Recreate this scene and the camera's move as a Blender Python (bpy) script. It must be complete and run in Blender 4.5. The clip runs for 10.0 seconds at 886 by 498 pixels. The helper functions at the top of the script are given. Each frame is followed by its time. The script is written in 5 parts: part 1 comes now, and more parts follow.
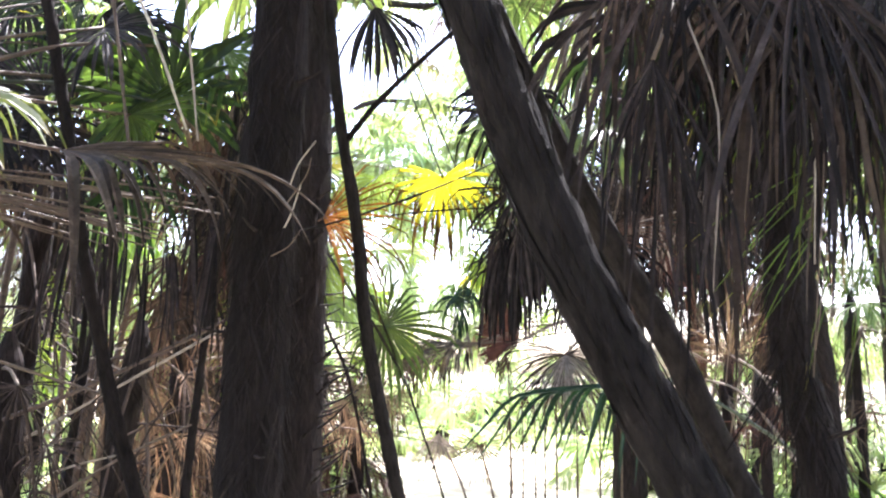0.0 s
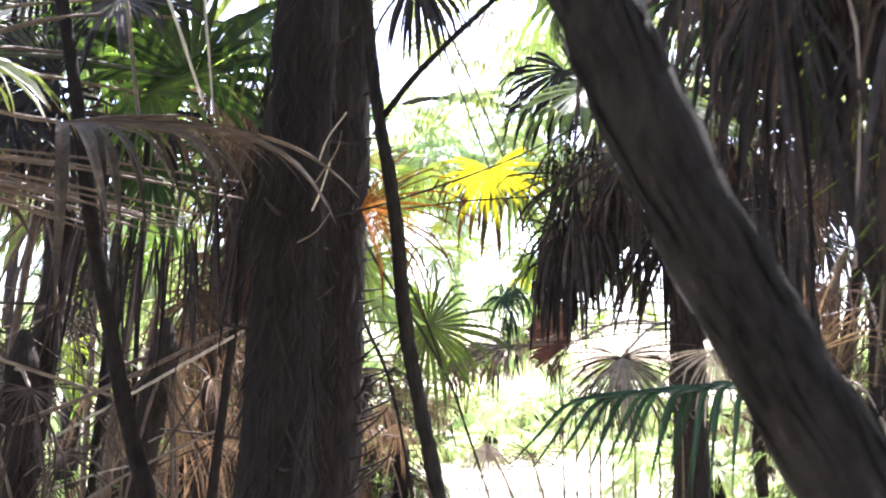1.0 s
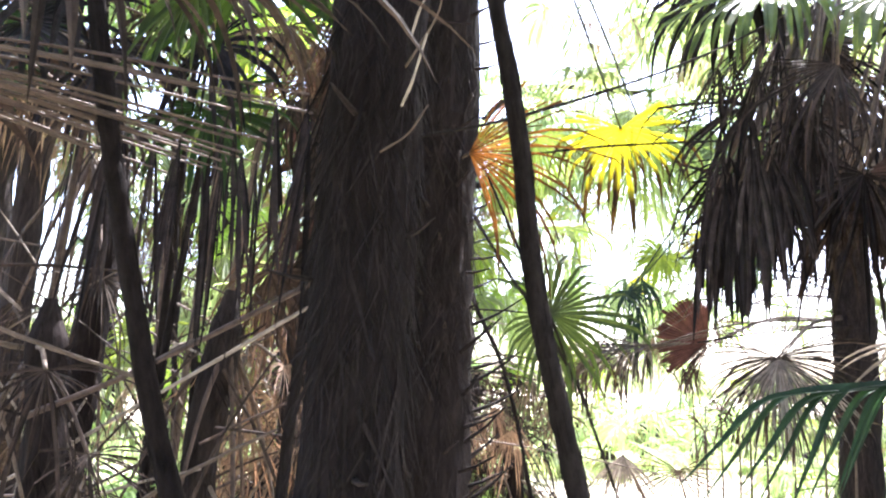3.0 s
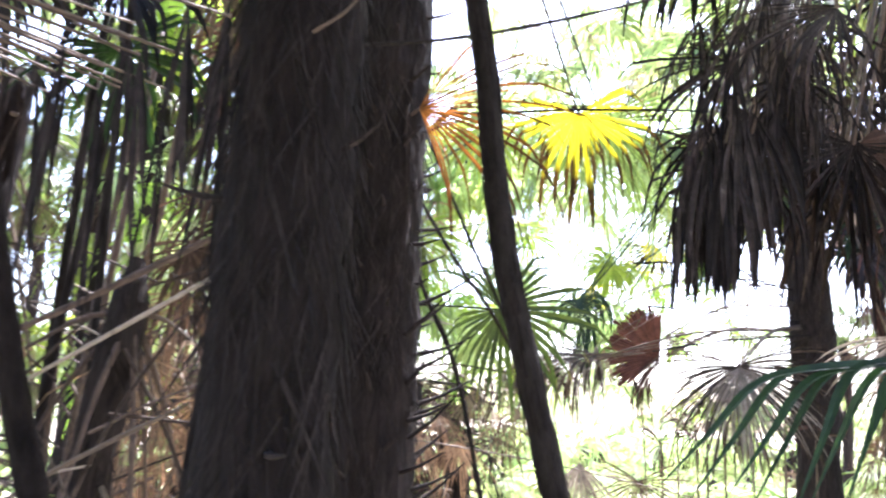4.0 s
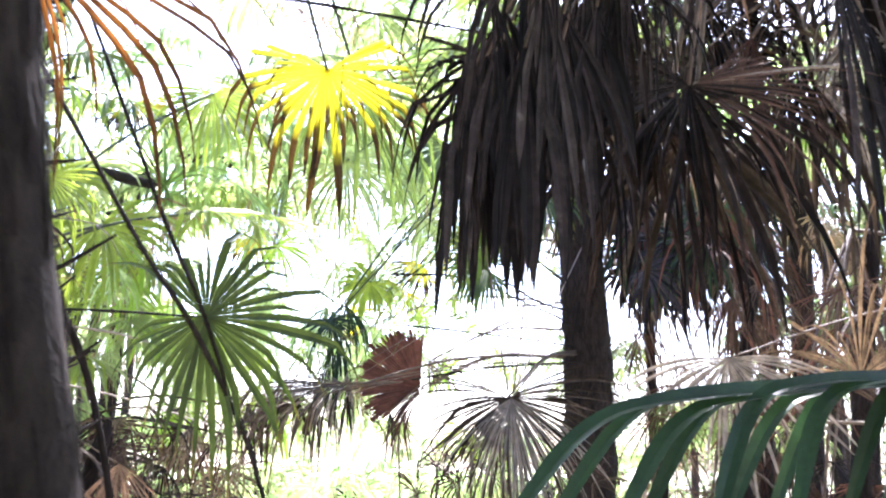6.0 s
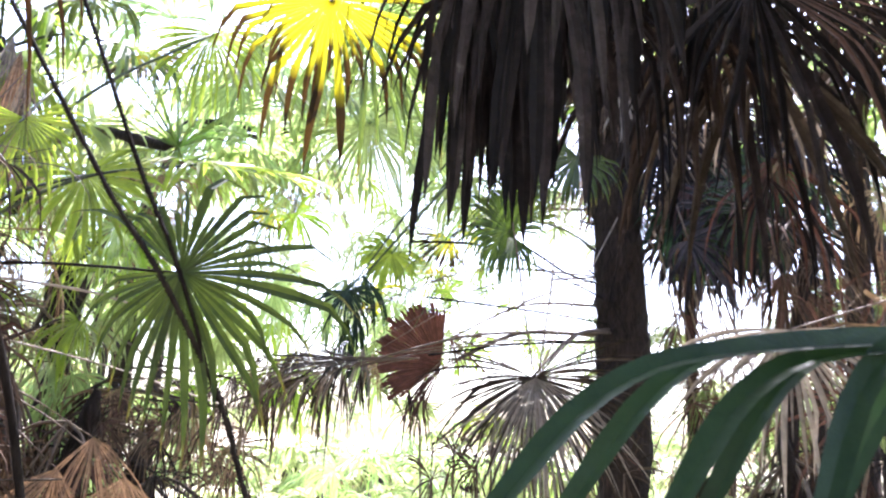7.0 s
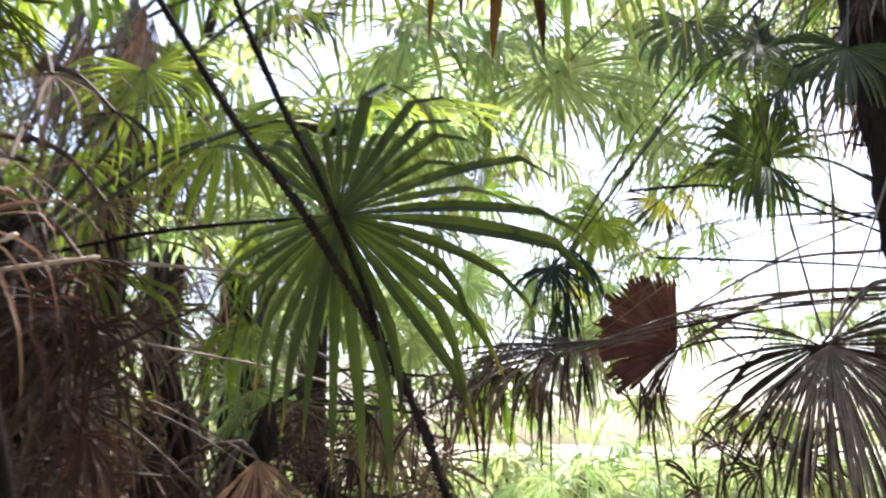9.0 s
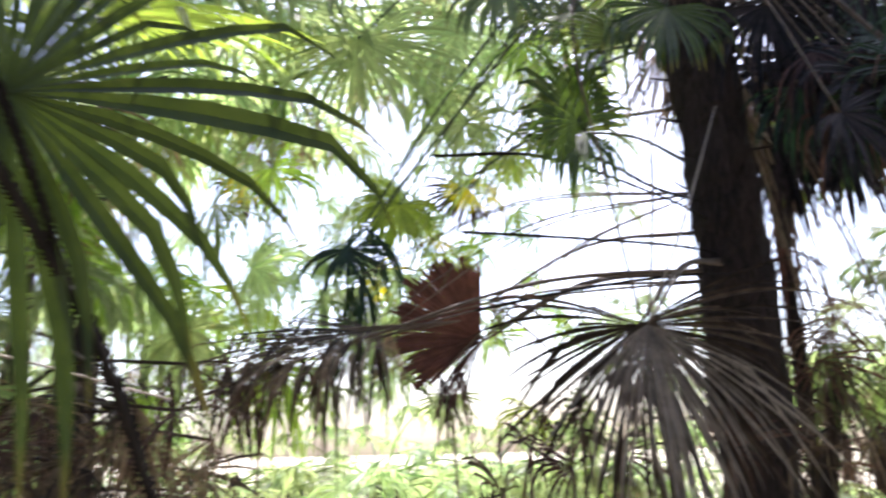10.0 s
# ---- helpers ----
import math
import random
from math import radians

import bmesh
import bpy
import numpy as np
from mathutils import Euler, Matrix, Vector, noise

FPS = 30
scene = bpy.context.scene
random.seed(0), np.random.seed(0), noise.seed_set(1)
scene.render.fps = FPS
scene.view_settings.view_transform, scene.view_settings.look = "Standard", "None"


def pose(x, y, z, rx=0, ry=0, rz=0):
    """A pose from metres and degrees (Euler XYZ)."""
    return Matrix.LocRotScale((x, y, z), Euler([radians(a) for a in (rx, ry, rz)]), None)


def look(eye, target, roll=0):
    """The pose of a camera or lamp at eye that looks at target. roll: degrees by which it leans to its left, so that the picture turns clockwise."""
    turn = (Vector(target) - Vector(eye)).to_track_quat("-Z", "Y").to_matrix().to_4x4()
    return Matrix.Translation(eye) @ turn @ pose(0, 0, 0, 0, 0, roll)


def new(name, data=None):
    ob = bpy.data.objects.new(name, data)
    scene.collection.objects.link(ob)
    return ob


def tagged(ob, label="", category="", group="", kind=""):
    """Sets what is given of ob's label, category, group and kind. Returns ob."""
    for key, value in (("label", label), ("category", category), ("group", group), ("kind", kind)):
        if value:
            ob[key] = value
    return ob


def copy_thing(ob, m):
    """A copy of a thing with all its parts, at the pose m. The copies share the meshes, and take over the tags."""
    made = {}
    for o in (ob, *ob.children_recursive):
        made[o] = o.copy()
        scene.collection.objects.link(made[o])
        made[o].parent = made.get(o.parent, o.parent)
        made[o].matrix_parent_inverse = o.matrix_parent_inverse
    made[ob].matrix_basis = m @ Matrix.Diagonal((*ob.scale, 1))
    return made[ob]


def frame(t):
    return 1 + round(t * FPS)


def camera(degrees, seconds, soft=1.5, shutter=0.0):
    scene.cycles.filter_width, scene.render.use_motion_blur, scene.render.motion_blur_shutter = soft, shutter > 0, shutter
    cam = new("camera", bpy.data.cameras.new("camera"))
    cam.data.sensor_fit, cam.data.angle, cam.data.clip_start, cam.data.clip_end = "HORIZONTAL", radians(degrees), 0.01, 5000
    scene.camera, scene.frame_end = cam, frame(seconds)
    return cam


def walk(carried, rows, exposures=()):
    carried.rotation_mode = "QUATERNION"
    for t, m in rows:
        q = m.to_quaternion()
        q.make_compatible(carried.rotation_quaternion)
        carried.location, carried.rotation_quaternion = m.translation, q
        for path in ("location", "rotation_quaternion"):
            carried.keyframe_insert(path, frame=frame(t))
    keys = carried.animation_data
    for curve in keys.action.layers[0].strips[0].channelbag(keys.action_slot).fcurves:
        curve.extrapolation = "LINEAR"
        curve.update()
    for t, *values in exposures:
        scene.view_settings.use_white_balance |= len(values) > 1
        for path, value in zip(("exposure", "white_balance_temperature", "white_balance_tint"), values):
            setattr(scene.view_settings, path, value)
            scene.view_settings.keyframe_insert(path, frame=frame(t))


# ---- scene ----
# ---- camera ----
cam = camera(53.0, 10.0, 2.2, 0.4)
PATH = [
    (0.0, (0.000, 0.000, 1.550), (-0.032, 1.982, 1.818), 1.83),
    (0.5, (0.030, 0.180, 1.558), (-0.058, 2.162, 1.812), 1.72),
    (1.0, (-0.006, 0.436, 1.536), (-0.145, 2.412, 1.811), 1.91),
    (1.5, (-0.065, 0.743, 1.523), (-0.231, 2.714, 1.820), 2.26),
    (2.0, (-0.091, 1.040, 1.473), (-0.313, 3.001, 1.794), 2.64),
    (2.5, (-0.121, 1.302, 1.466), (-0.471, 3.248, 1.764), 3.07),
    (2.7, (-0.142, 1.377, 1.453), (-0.516, 3.320, 1.750), 2.63),
    (3.8, (-0.283, 1.877, 1.306), (-0.578, 3.825, 1.649), 2.88),
    (4.0, (-0.283, 1.995, 1.272), (-0.525, 3.946, 1.640), 3.09),
    (4.5, (-0.262, 2.269, 1.252), (-0.309, 4.227, 1.656), 2.10),
    (5.0, (-0.208, 2.589, 1.321), (-0.068, 4.539, 1.743), 1.20),
    (5.5, (-0.164, 2.971, 1.344), (0.090, 4.899, 1.810), 2.05),
    (5.7, (-0.141, 3.106, 1.354), (0.131, 5.032, 1.821), 2.09),
    (6.8, (0.017, 3.697, 1.320), (0.238, 5.637, 1.752), 2.77),
    (7.0, (0.060, 3.770, 1.348), (0.247, 5.715, 1.772), 3.60),
    (7.5, (0.082, 3.983, 1.379), (0.160, 5.940, 1.787), 4.06),
    (8.0, (0.055, 4.266, 1.367), (-0.099, 6.215, 1.789), 2.27),
    (8.5, (0.048, 4.519, 1.367), (-0.296, 6.440, 1.803), 1.47),
    (9.0, (-0.055, 4.855, 1.333), (-0.280, 6.793, 1.758), 0.22),
    (9.5, (-0.084, 5.232, 1.320), (-0.153, 7.185, 1.733), -0.55),
    (10.0, (0.000, 5.485, 1.288), (0.212, 7.414, 1.732), -1.24),
]
walk(cam, [(t, look(eye, target, roll)) for t, eye, target, roll in PATH], exposures=[(0.0, 2.78, 5850, 20), (2.0, 2.88, 5950, 20), (5.0, 2.89, 5600, 22), (7.0, 2.61, 5800, 22), (8.0, 2.1, 6050, 19), (9.5, 1.6, 6150, 19), (10.0, 1.66, 5950, 20)])

# ---- world, sun, exposure ----
SUN_ELEV, SUN_AZ = 58.0, 18.0      # degrees; azimuth clockwise from straight ahead (+y)
world = bpy.data.worlds.new("sky_world")
scene.world = world
world.use_nodes = True
wn = world.node_tree
sky = wn.nodes.new("ShaderNodeTexSky")
sky.sky_type = "NISHITA"
sky.sun_disc = False
sky.sun_elevation = radians(SUN_ELEV)
sky.sun_rotation = radians(SUN_AZ)
sky.dust_density = 3.0
wn.links.new(sky.outputs[0], wn.nodes["Background"].inputs[0])
wn.nodes["Background"].inputs[1].default_value = 0.15
sun_data = bpy.data.lights.new("sun", "SUN")
sun_data.energy, sun_data.angle, sun_data.color = 5.0, radians(0.53), (1.0, 0.95, 0.86)
sun = new("sun", sun_data)
sun_from = Vector((math.sin(radians(SUN_AZ)) * math.cos(radians(SUN_ELEV)), math.cos(radians(SUN_AZ)) * math.cos(radians(SUN_ELEV)), math.sin(radians(SUN_ELEV))))
sun.matrix_world = look(sun_from * 40, (0, 0, 0))

# ---- materials ----
def node(tree, kind, **values):
    n = tree.nodes.new(kind)
    for k, v in values.items():
        n.inputs[k].default_value = v
    return n


def material(name, dark, light, rough=0.6, scale=12.0, stretch=(1, 1, 1), bump=0.3, translucent=0.0, vary=0.25, island=0.0, spots=None, spec=0.4, through_tint=None, bump_scale=6.0, tip=None, tip_at=(0.7, 0.85)):
    """Two-scale noise colour between dark and light, varied by object and by island; optional light passing through thin leaves."""
    m = bpy.data.materials.new(name)
    m.use_nodes = True
    t = m.node_tree
    out = t.nodes["Material Output"]
    bsdf = t.nodes["Principled BSDF"]
    co = t.nodes.new("ShaderNodeTexCoord")
    mp = node(t, "ShaderNodeMapping", Scale=stretch)
    t.links.new(co.outputs["Object"], mp.inputs["Vector"])
    big = node(t, "ShaderNodeTexNoise", Scale=scale, Detail=6.0, Roughness=0.65)
    t.links.new(mp.outputs[0], big.inputs["Vector"])
    fine = node(t, "ShaderNodeTexNoise", Scale=scale * bump_scale, Detail=4.0, Roughness=0.7)
    t.links.new(mp.outputs[0], fine.inputs["Vector"])
    add = t.nodes.new("ShaderNodeMath")
    add.operation = "MULTIPLY_ADD"
    add.inputs[1].default_value = 0.35
    t.links.new(fine.outputs["Fac"], add.inputs[0])
    t.links.new(big.outputs["Fac"], add.inputs[2])
    ramp = t.nodes.new("ShaderNodeValToRGB")
    ramp.color_ramp.elements[0].position, ramp.color_ramp.elements[1].position = 0.45, 0.9
    ramp.color_ramp.elements[0].color, ramp.color_ramp.elements[1].color = (*dark, 1), (*light, 1)
    if spots:
        e = ramp.color_ramp.elements.new(1.0)
        e.color = (*spots, 1)
        ramp.color_ramp.elements[1].position = 0.8
    t.links.new(add.outputs[0], ramp.inputs[0])
    info = t.nodes.new("ShaderNodeObjectInfo")
    geo = t.nodes.new("ShaderNodeNewGeometry")
    hsv = t.nodes.new("ShaderNodeHueSaturation")
    v1 = node(t, "ShaderNodeMapRange", **{"To Min": 1 - vary, "To Max": 1 + vary})
    t.links.new(info.outputs["Random"], v1.inputs["Value"])
    v2 = node(t, "ShaderNodeMapRange", **{"To Min": 1 - island, "To Max": 1 + island})
    t.links.new(geo.outputs["Random Per Island"], v2.inputs["Value"])
    mul = t.nodes.new("ShaderNodeMath")
    mul.operation = "MULTIPLY"
    t.links.new(v1.outputs[0], mul.inputs[0])
    t.links.new(v2.outputs[0], mul.inputs[1])
    t.links.new(mul.outputs[0], hsv.inputs["Value"])
    h1 = node(t, "ShaderNodeMapRange", **{"To Min": 0.5 - 0.06 * vary, "To Max": 0.5 + 0.06 * vary})
    t.links.new(info.outputs["Random"], h1.inputs["Value"])
    t.links.new(h1.outputs[0], hsv.inputs["Hue"])
    t.links.new(ramp.outputs[0], hsv.inputs["Color"])
    colour = hsv.outputs[0]
    if tip:
        at = t.nodes.new("ShaderNodeAttribute")
        at.attribute_name = "tip"
        edge = node(t, "ShaderNodeMapRange", **{"From Min": tip_at[0], "From Max": tip_at[1]})
        t.links.new(at.outputs["Fac"], edge.inputs["Value"])
        dry = t.nodes.new("ShaderNodeMix")
        dry.data_type = "RGBA"
        t.links.new(edge.outputs[0], dry.inputs["Factor"])
        t.links.new(hsv.outputs[0], dry.inputs["A"])
        dry.inputs["B"].default_value = (*tip, 1)
        colour = dry.outputs["Result"]
    t.links.new(colour, bsdf.inputs["Base Color"])
    bsdf.inputs["Roughness"].default_value = rough
    bsdf.inputs["Specular IOR Level"].default_value = spec
    b = node(t, "ShaderNodeBump", Strength=bump, Distance=0.004)
    t.links.new(fine.outputs["Fac"], b.inputs["Height"])
    t.links.new(b.outputs[0], bsdf.inputs["Normal"])
    if translucent:
        tr = t.nodes.new("ShaderNodeBsdfTranslucent")
        mix = t.nodes.new("ShaderNodeMixShader")
        mix.inputs[0].default_value = translucent
        tint = t.nodes.new("ShaderNodeMix")
        tint.data_type, tint.blend_type = "RGBA", "MULTIPLY"
        tint.inputs["Factor"].default_value = 1.0
        tint.inputs["B"].default_value = (*(through_tint or (1.5, 1.35, 0.75)), 1)
        t.links.new(colour, tint.inputs["A"])
        t.links.new(tint.outputs["Result"], tr.inputs["Color"])
        t.links.new(bsdf.outputs[0], mix.inputs[1])
        t.links.new(tr.outputs[0], mix.inputs[2])
        t.links.new(mix.outputs[0], out.inputs["Surface"])
    return m


# deep and shaded greens: leaf_green darkened, so shade sits in the leaf colour
DEEP_GREEN = material("leaf_deep_green", (0.022, 0.044, 0.011), (0.048, 0.08, 0.022), 0.42, 9, translucent=0.5, island=0.25, spots=(0.13, 0.17, 0.04), spec=0.4, through_tint=(2.1, 2.0, 0.75), tip=(0.13, 0.11, 0.03), tip_at=(0.85, 1.0))
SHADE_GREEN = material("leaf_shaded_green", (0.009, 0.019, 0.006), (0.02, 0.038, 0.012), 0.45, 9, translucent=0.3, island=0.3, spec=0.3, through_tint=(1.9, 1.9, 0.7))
GREEN = material("leaf_green", (0.046, 0.08, 0.024), (0.1, 0.145, 0.046), 0.42, 9, translucent=0.45, island=0.25, spots=(0.16, 0.2, 0.05), spec=0.5, tip=(0.12, 0.09, 0.03), tip_at=(0.88, 1.0))
# leaf green paled and made to pass more light, for glare and haze behind
GLARE_GREEN = material("leaf_glare_green", (0.105, 0.165, 0.075), (0.19, 0.26, 0.125), 0.45, 9, translucent=0.66, island=0.3, spots=(0.3, 0.28, 0.13), through_tint=(2.4, 2.15, 1.6), vary=0.35)
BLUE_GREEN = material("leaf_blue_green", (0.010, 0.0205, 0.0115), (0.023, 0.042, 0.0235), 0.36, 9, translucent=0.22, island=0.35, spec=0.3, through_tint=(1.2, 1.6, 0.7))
YELLOW = material("leaf_yellow", (0.28, 0.27, 0.015), (0.48, 0.42, 0.02), 0.5, 7, translucent=0.6, island=0.16, through_tint=(1.5, 1.4, 0.4), tip=(0.03, 0.017, 0.011), tip_at=(0.46, 0.62))
ORANGE = material("leaf_orange_dead", (0.15, 0.066, 0.019), (0.3, 0.155, 0.042), 0.6, 10, translucent=0.36, island=0.6, through_tint=(1.5, 1.1, 0.5), tip=(0.04, 0.026, 0.017), tip_at=(0.45, 0.8), spec=0.12)
RUST = material("leaf_rust_dead", (0.066, 0.035, 0.028), (0.14, 0.076, 0.06), 0.7, 10, translucent=0.3, island=0.2, through_tint=(1.4, 1.0, 0.7), spec=0.12)
DEAD = material("leaf_dead_brown", (0.0432, 0.0312, 0.0228), (0.138, 0.0972, 0.0696), 0.75, 14, translucent=0.18, island=0.45, spots=(0.26, 0.21, 0.17), through_tint=(1.2, 1.0, 0.7), spec=0.12)
TAN = material("leaf_dead_tan", (0.13, 0.092, 0.064), (0.32, 0.235, 0.165), 0.7, 14, translucent=0.3, island=0.4, spots=(0.45, 0.36, 0.27), through_tint=(1.3, 1.0, 0.7), spec=0.12)
RUST_DARK = material("leaf_rust_dark", (0.046, 0.0265, 0.0205), (0.108, 0.063, 0.05), 0.75, 10, translucent=0.12, island=0.3, through_tint=(1.4, 1.0, 0.7), spec=0.12)
# dead brown taken near black for shade; its spots stand for rib highlights
SHADED_DEAD = material("leaf_dead_shaded", (0.0078, 0.0063, 0.0065), (0.0285, 0.022, 0.0216), 0.62, 16, translucent=0.05, island=0.8, spots=(0.09, 0.076, 0.072), through_tint=(1.2, 1.0, 0.8), spec=0.12)
# dead brown again, with a lighter degree of shade in the colour
DUSK = material("leaf_dead_dusky", (0.018, 0.0135, 0.011), (0.062, 0.046, 0.036), 0.7, 14, translucent=0.1, island=0.5, spots=(0.17, 0.135, 0.11), through_tint=(1.2, 1.0, 0.75), spec=0.12)
GREY = material("leaf_dead_grey", (0.09, 0.075, 0.067), (0.28, 0.24, 0.212), 0.7, 14, translucent=0.25, island=0.35, through_tint=(1.1, 1.0, 0.85), spec=0.12)
# fibre colours sit near black: they hold the dimness of the close stand
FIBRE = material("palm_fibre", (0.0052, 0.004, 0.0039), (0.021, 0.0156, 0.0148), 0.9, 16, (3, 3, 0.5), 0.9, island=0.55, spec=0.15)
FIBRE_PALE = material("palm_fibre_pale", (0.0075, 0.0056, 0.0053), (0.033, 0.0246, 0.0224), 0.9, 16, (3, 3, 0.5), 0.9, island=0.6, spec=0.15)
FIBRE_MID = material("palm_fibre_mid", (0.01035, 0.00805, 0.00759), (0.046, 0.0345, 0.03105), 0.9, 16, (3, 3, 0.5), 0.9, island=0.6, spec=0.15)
# leaf green lowered in colour for the shade the big fan hangs in
FAN_GREEN = material("leaf_fan_green", (0.022, 0.046, 0.011), (0.045, 0.078, 0.02), 0.42, 9, translucent=0.17, island=0.3, spots=(0.11, 0.14, 0.04), spec=0.4, through_tint=(1.9, 1.75, 0.7), tip=(0.15, 0.13, 0.035), tip_at=(0.85, 1.0))
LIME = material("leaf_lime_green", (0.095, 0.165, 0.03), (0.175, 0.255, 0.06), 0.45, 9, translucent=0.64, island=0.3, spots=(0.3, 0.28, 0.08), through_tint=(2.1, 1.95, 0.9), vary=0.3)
# bark and stem are lowered too, against sky light on their near sides
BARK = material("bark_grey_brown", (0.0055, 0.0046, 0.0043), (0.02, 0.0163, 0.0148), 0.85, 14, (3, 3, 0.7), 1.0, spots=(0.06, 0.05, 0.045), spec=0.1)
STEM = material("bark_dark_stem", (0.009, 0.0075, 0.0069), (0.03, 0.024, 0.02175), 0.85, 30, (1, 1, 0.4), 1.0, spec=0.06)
PETIOLE = material("petiole_dark_green", (0.022, 0.03, 0.014), (0.05, 0.06, 0.028), 0.5, 25, bump=0.3)
STALK = material("petiole_dry", (0.05, 0.034, 0.024), (0.15, 0.105, 0.075), 0.7, 25, bump=0.4)
PALE_STICK = material("stick_pale", (0.22, 0.18, 0.14), (0.45, 0.38, 0.31), 0.7, 25, bump=0.4)
# litter paled well beyond its own tone, so sunlit ground burns out white
LITTER = material("ground_litter", (0.26, 0.22, 0.155), (0.48, 0.43, 0.33), 0.9, 3.0, bump=0.8, spots=(0.34, 0.36, 0.2), spec=0.1, bump_scale=9)
WOODS = material("woods_foliage", (0.04, 0.09, 0.02), (0.10, 0.18, 0.04), 0.5, 2, translucent=0.45, island=0.5)

# ---- mesh helpers ----
def mesh(name, verts, faces, mat, smooth=False):
    me = bpy.data.meshes.new(name)
    me.from_pydata([tuple(v) for v in verts], [], faces)
    me.materials.append(mat)
    if smooth:
        me.polygons.foreach_set("use_smooth", [True] * len(me.polygons))
    me.update()
    return me


def part(name, me, parent, label="", at=(0, 0, 0)):
    ob = new(name, me)
    ob.parent = parent
    ob.location = at
    return tagged(ob, label)


def thing(name, label, category, at=(0, 0, 0), group="", me=None):
    ob = new(name, me)
    ob.location = at
    return tagged(ob, label, category, group)


def smooth_line(points, steps=6):
    """Catmull-Rom through the points."""
    p = [Vector(q) for q in points]
    p = [p[0] * 2 - p[1]] + p + [p[-1] * 2 - p[-2]]
    line = []
    for i in range(1, len(p) - 2):
        for k in range(steps):
            u = k / steps
            line.append(0.5 * ((2 * p[i]) + (p[i + 1] - p[i - 1]) * u + (2 * p[i - 1] - 5 * p[i] + 4 * p[i + 1] - p[i + 2]) * u * u + (3 * p[i] - p[i - 1] - 3 * p[i + 1] + p[i + 2]) * u ** 3))
    line.append(p[-2])
    return line


def tube(points, r0, r1, sides=7, rough=0.0, steps=6, seed=0, lumps=0.0):
    """Verts and faces of a tapered, slightly knobbly tube along a line."""
    line = smooth_line(points, steps)
    verts, faces = [], []
    n = len(line)
    rnd = random.Random(seed)
    for i, c in enumerate(line):
        d = (line[min(i + 1, n - 1)] - line[max(i - 1, 0)]).normalized()
        a = d.cross(Vector((0.3, 0.95, 0.1))).normalized() if abs(d.y) < 0.9 else d.cross(Vector((0, 0, 1))).normalized()
        b = d.cross(a)
        r = r0 + (r1 - r0) * i / (n - 1)
        swell = 1 + lumps * (rnd.random() - 0.5)
        for k in range(sides):
            w = 2 * math.pi * k / sides
            rr = r * swell * (1 + rough * (rnd.random() - 0.5) * 2)
            verts.append(c + (a * math.cos(w) + b * math.sin(w)) * rr)
        if i:
            for k in range(sides):
                q, k2 = (i - 1) * sides, (k + 1) % sides
                faces.append((q + k, q + k2, q + sides + k2, q + sides + k))
    faces.append(tuple(range(sides))[::-1])
    faces.append(tuple(range((n - 1) * sides, n * sides)))
    return verts, faces


def fan(axis, normal, R, n=36, spread=300, split=0.5, droop=1.0, tip_droop=0.0, fold=0.35, width=1.0, ragged=0.12, steps=7, seed=1, cup=0.1, missing=0.0, uneven=0.12, sway=0.8, crooked=0.12, bend=(0.55, 0.8), swell=0.35):
    """Verts and faces of a palmate leaf blade with its hub at the origin: pleated segments, joined near the hub, free and drooping further out."""
    rnd = random.Random(seed)
    X = Vector(axis).normalized()
    Z = Vector(normal)
    Z = (Z - X * Z.dot(X)).normalized()
    Y = Z.cross(X)
    verts, faces, tips = [], [], []
    da = radians(spread) / n
    for i in range(n):
        if rnd.random() < missing:
            continue
        a = (i + 0.5 - n / 2) * da
        ca, sa = math.cos(a), math.sin(a)
        d = (X * ca + Y * sa + Z * cup).normalized()
        side = (Y * ca - X * sa).normalized()
        side = (side + Z * (rnd.random() - 0.5) * 0.5 * uneven * 4).normalized()
        L = R * (1 - 0.28 * abs(a) / math.pi) * (1 + ragged * (rnd.random() * 2 - 1.2))
        sp = split * (1 + 0.35 * (rnd.random() - 0.5))
        g = droop * (0.6 + 0.8 * rnd.random())
        gt = tip_droop * (0.4 + 1.2 * rnd.random())
        bend_at = bend[0] + (bend[1] - bend[0]) * (0.4 * rnd.random() + 0.6 * (1 - abs(a) / radians(spread / 2)))
        p = Vector((0, 0, 0))
        wmax = sp * L * math.tan(da / 2) * width
        turn = (rnd.random() - 0.5) * sway
        kink = rnd.random() < crooked
        base = len(verts)
        dry = rnd.random()
        for k in range(steps + 1):
            s = k / steps
            if k:
                ds = 1 / steps
                d = d + Vector((0, 0, -1)) * (g * s * ds + (gt * ds * 4 if s > bend_at else 0)) + side * (turn * ds * s)
                if kink and abs(s - bend_at) < 0.5 / steps:
                    d = d + Vector((0, 0, -0.9)) + side * (rnd.random() - 0.5)
                d.normalize()
                p = p + d * (L * ds)
            q = (s - sp) / max(0.02, 1 - sp)
            w = max(0.0012, s * L * math.tan(da / 2) * width) if s <= sp else wmax * (1 + swell * q) * max(0.03, 1 - q ** 2.2)
            up = d.cross(side).normalized()
            verts += [p - side * w, p - up * (w * fold), p + side * w]
            tips += [s + 0.12 * (dry - 0.5)] * 3
            if k:
                b = base + 3 * k
                faces += [(b - 3, b - 2, b + 1, b), (b - 2, b - 1, b + 2, b + 1)]
    return verts, faces, tips


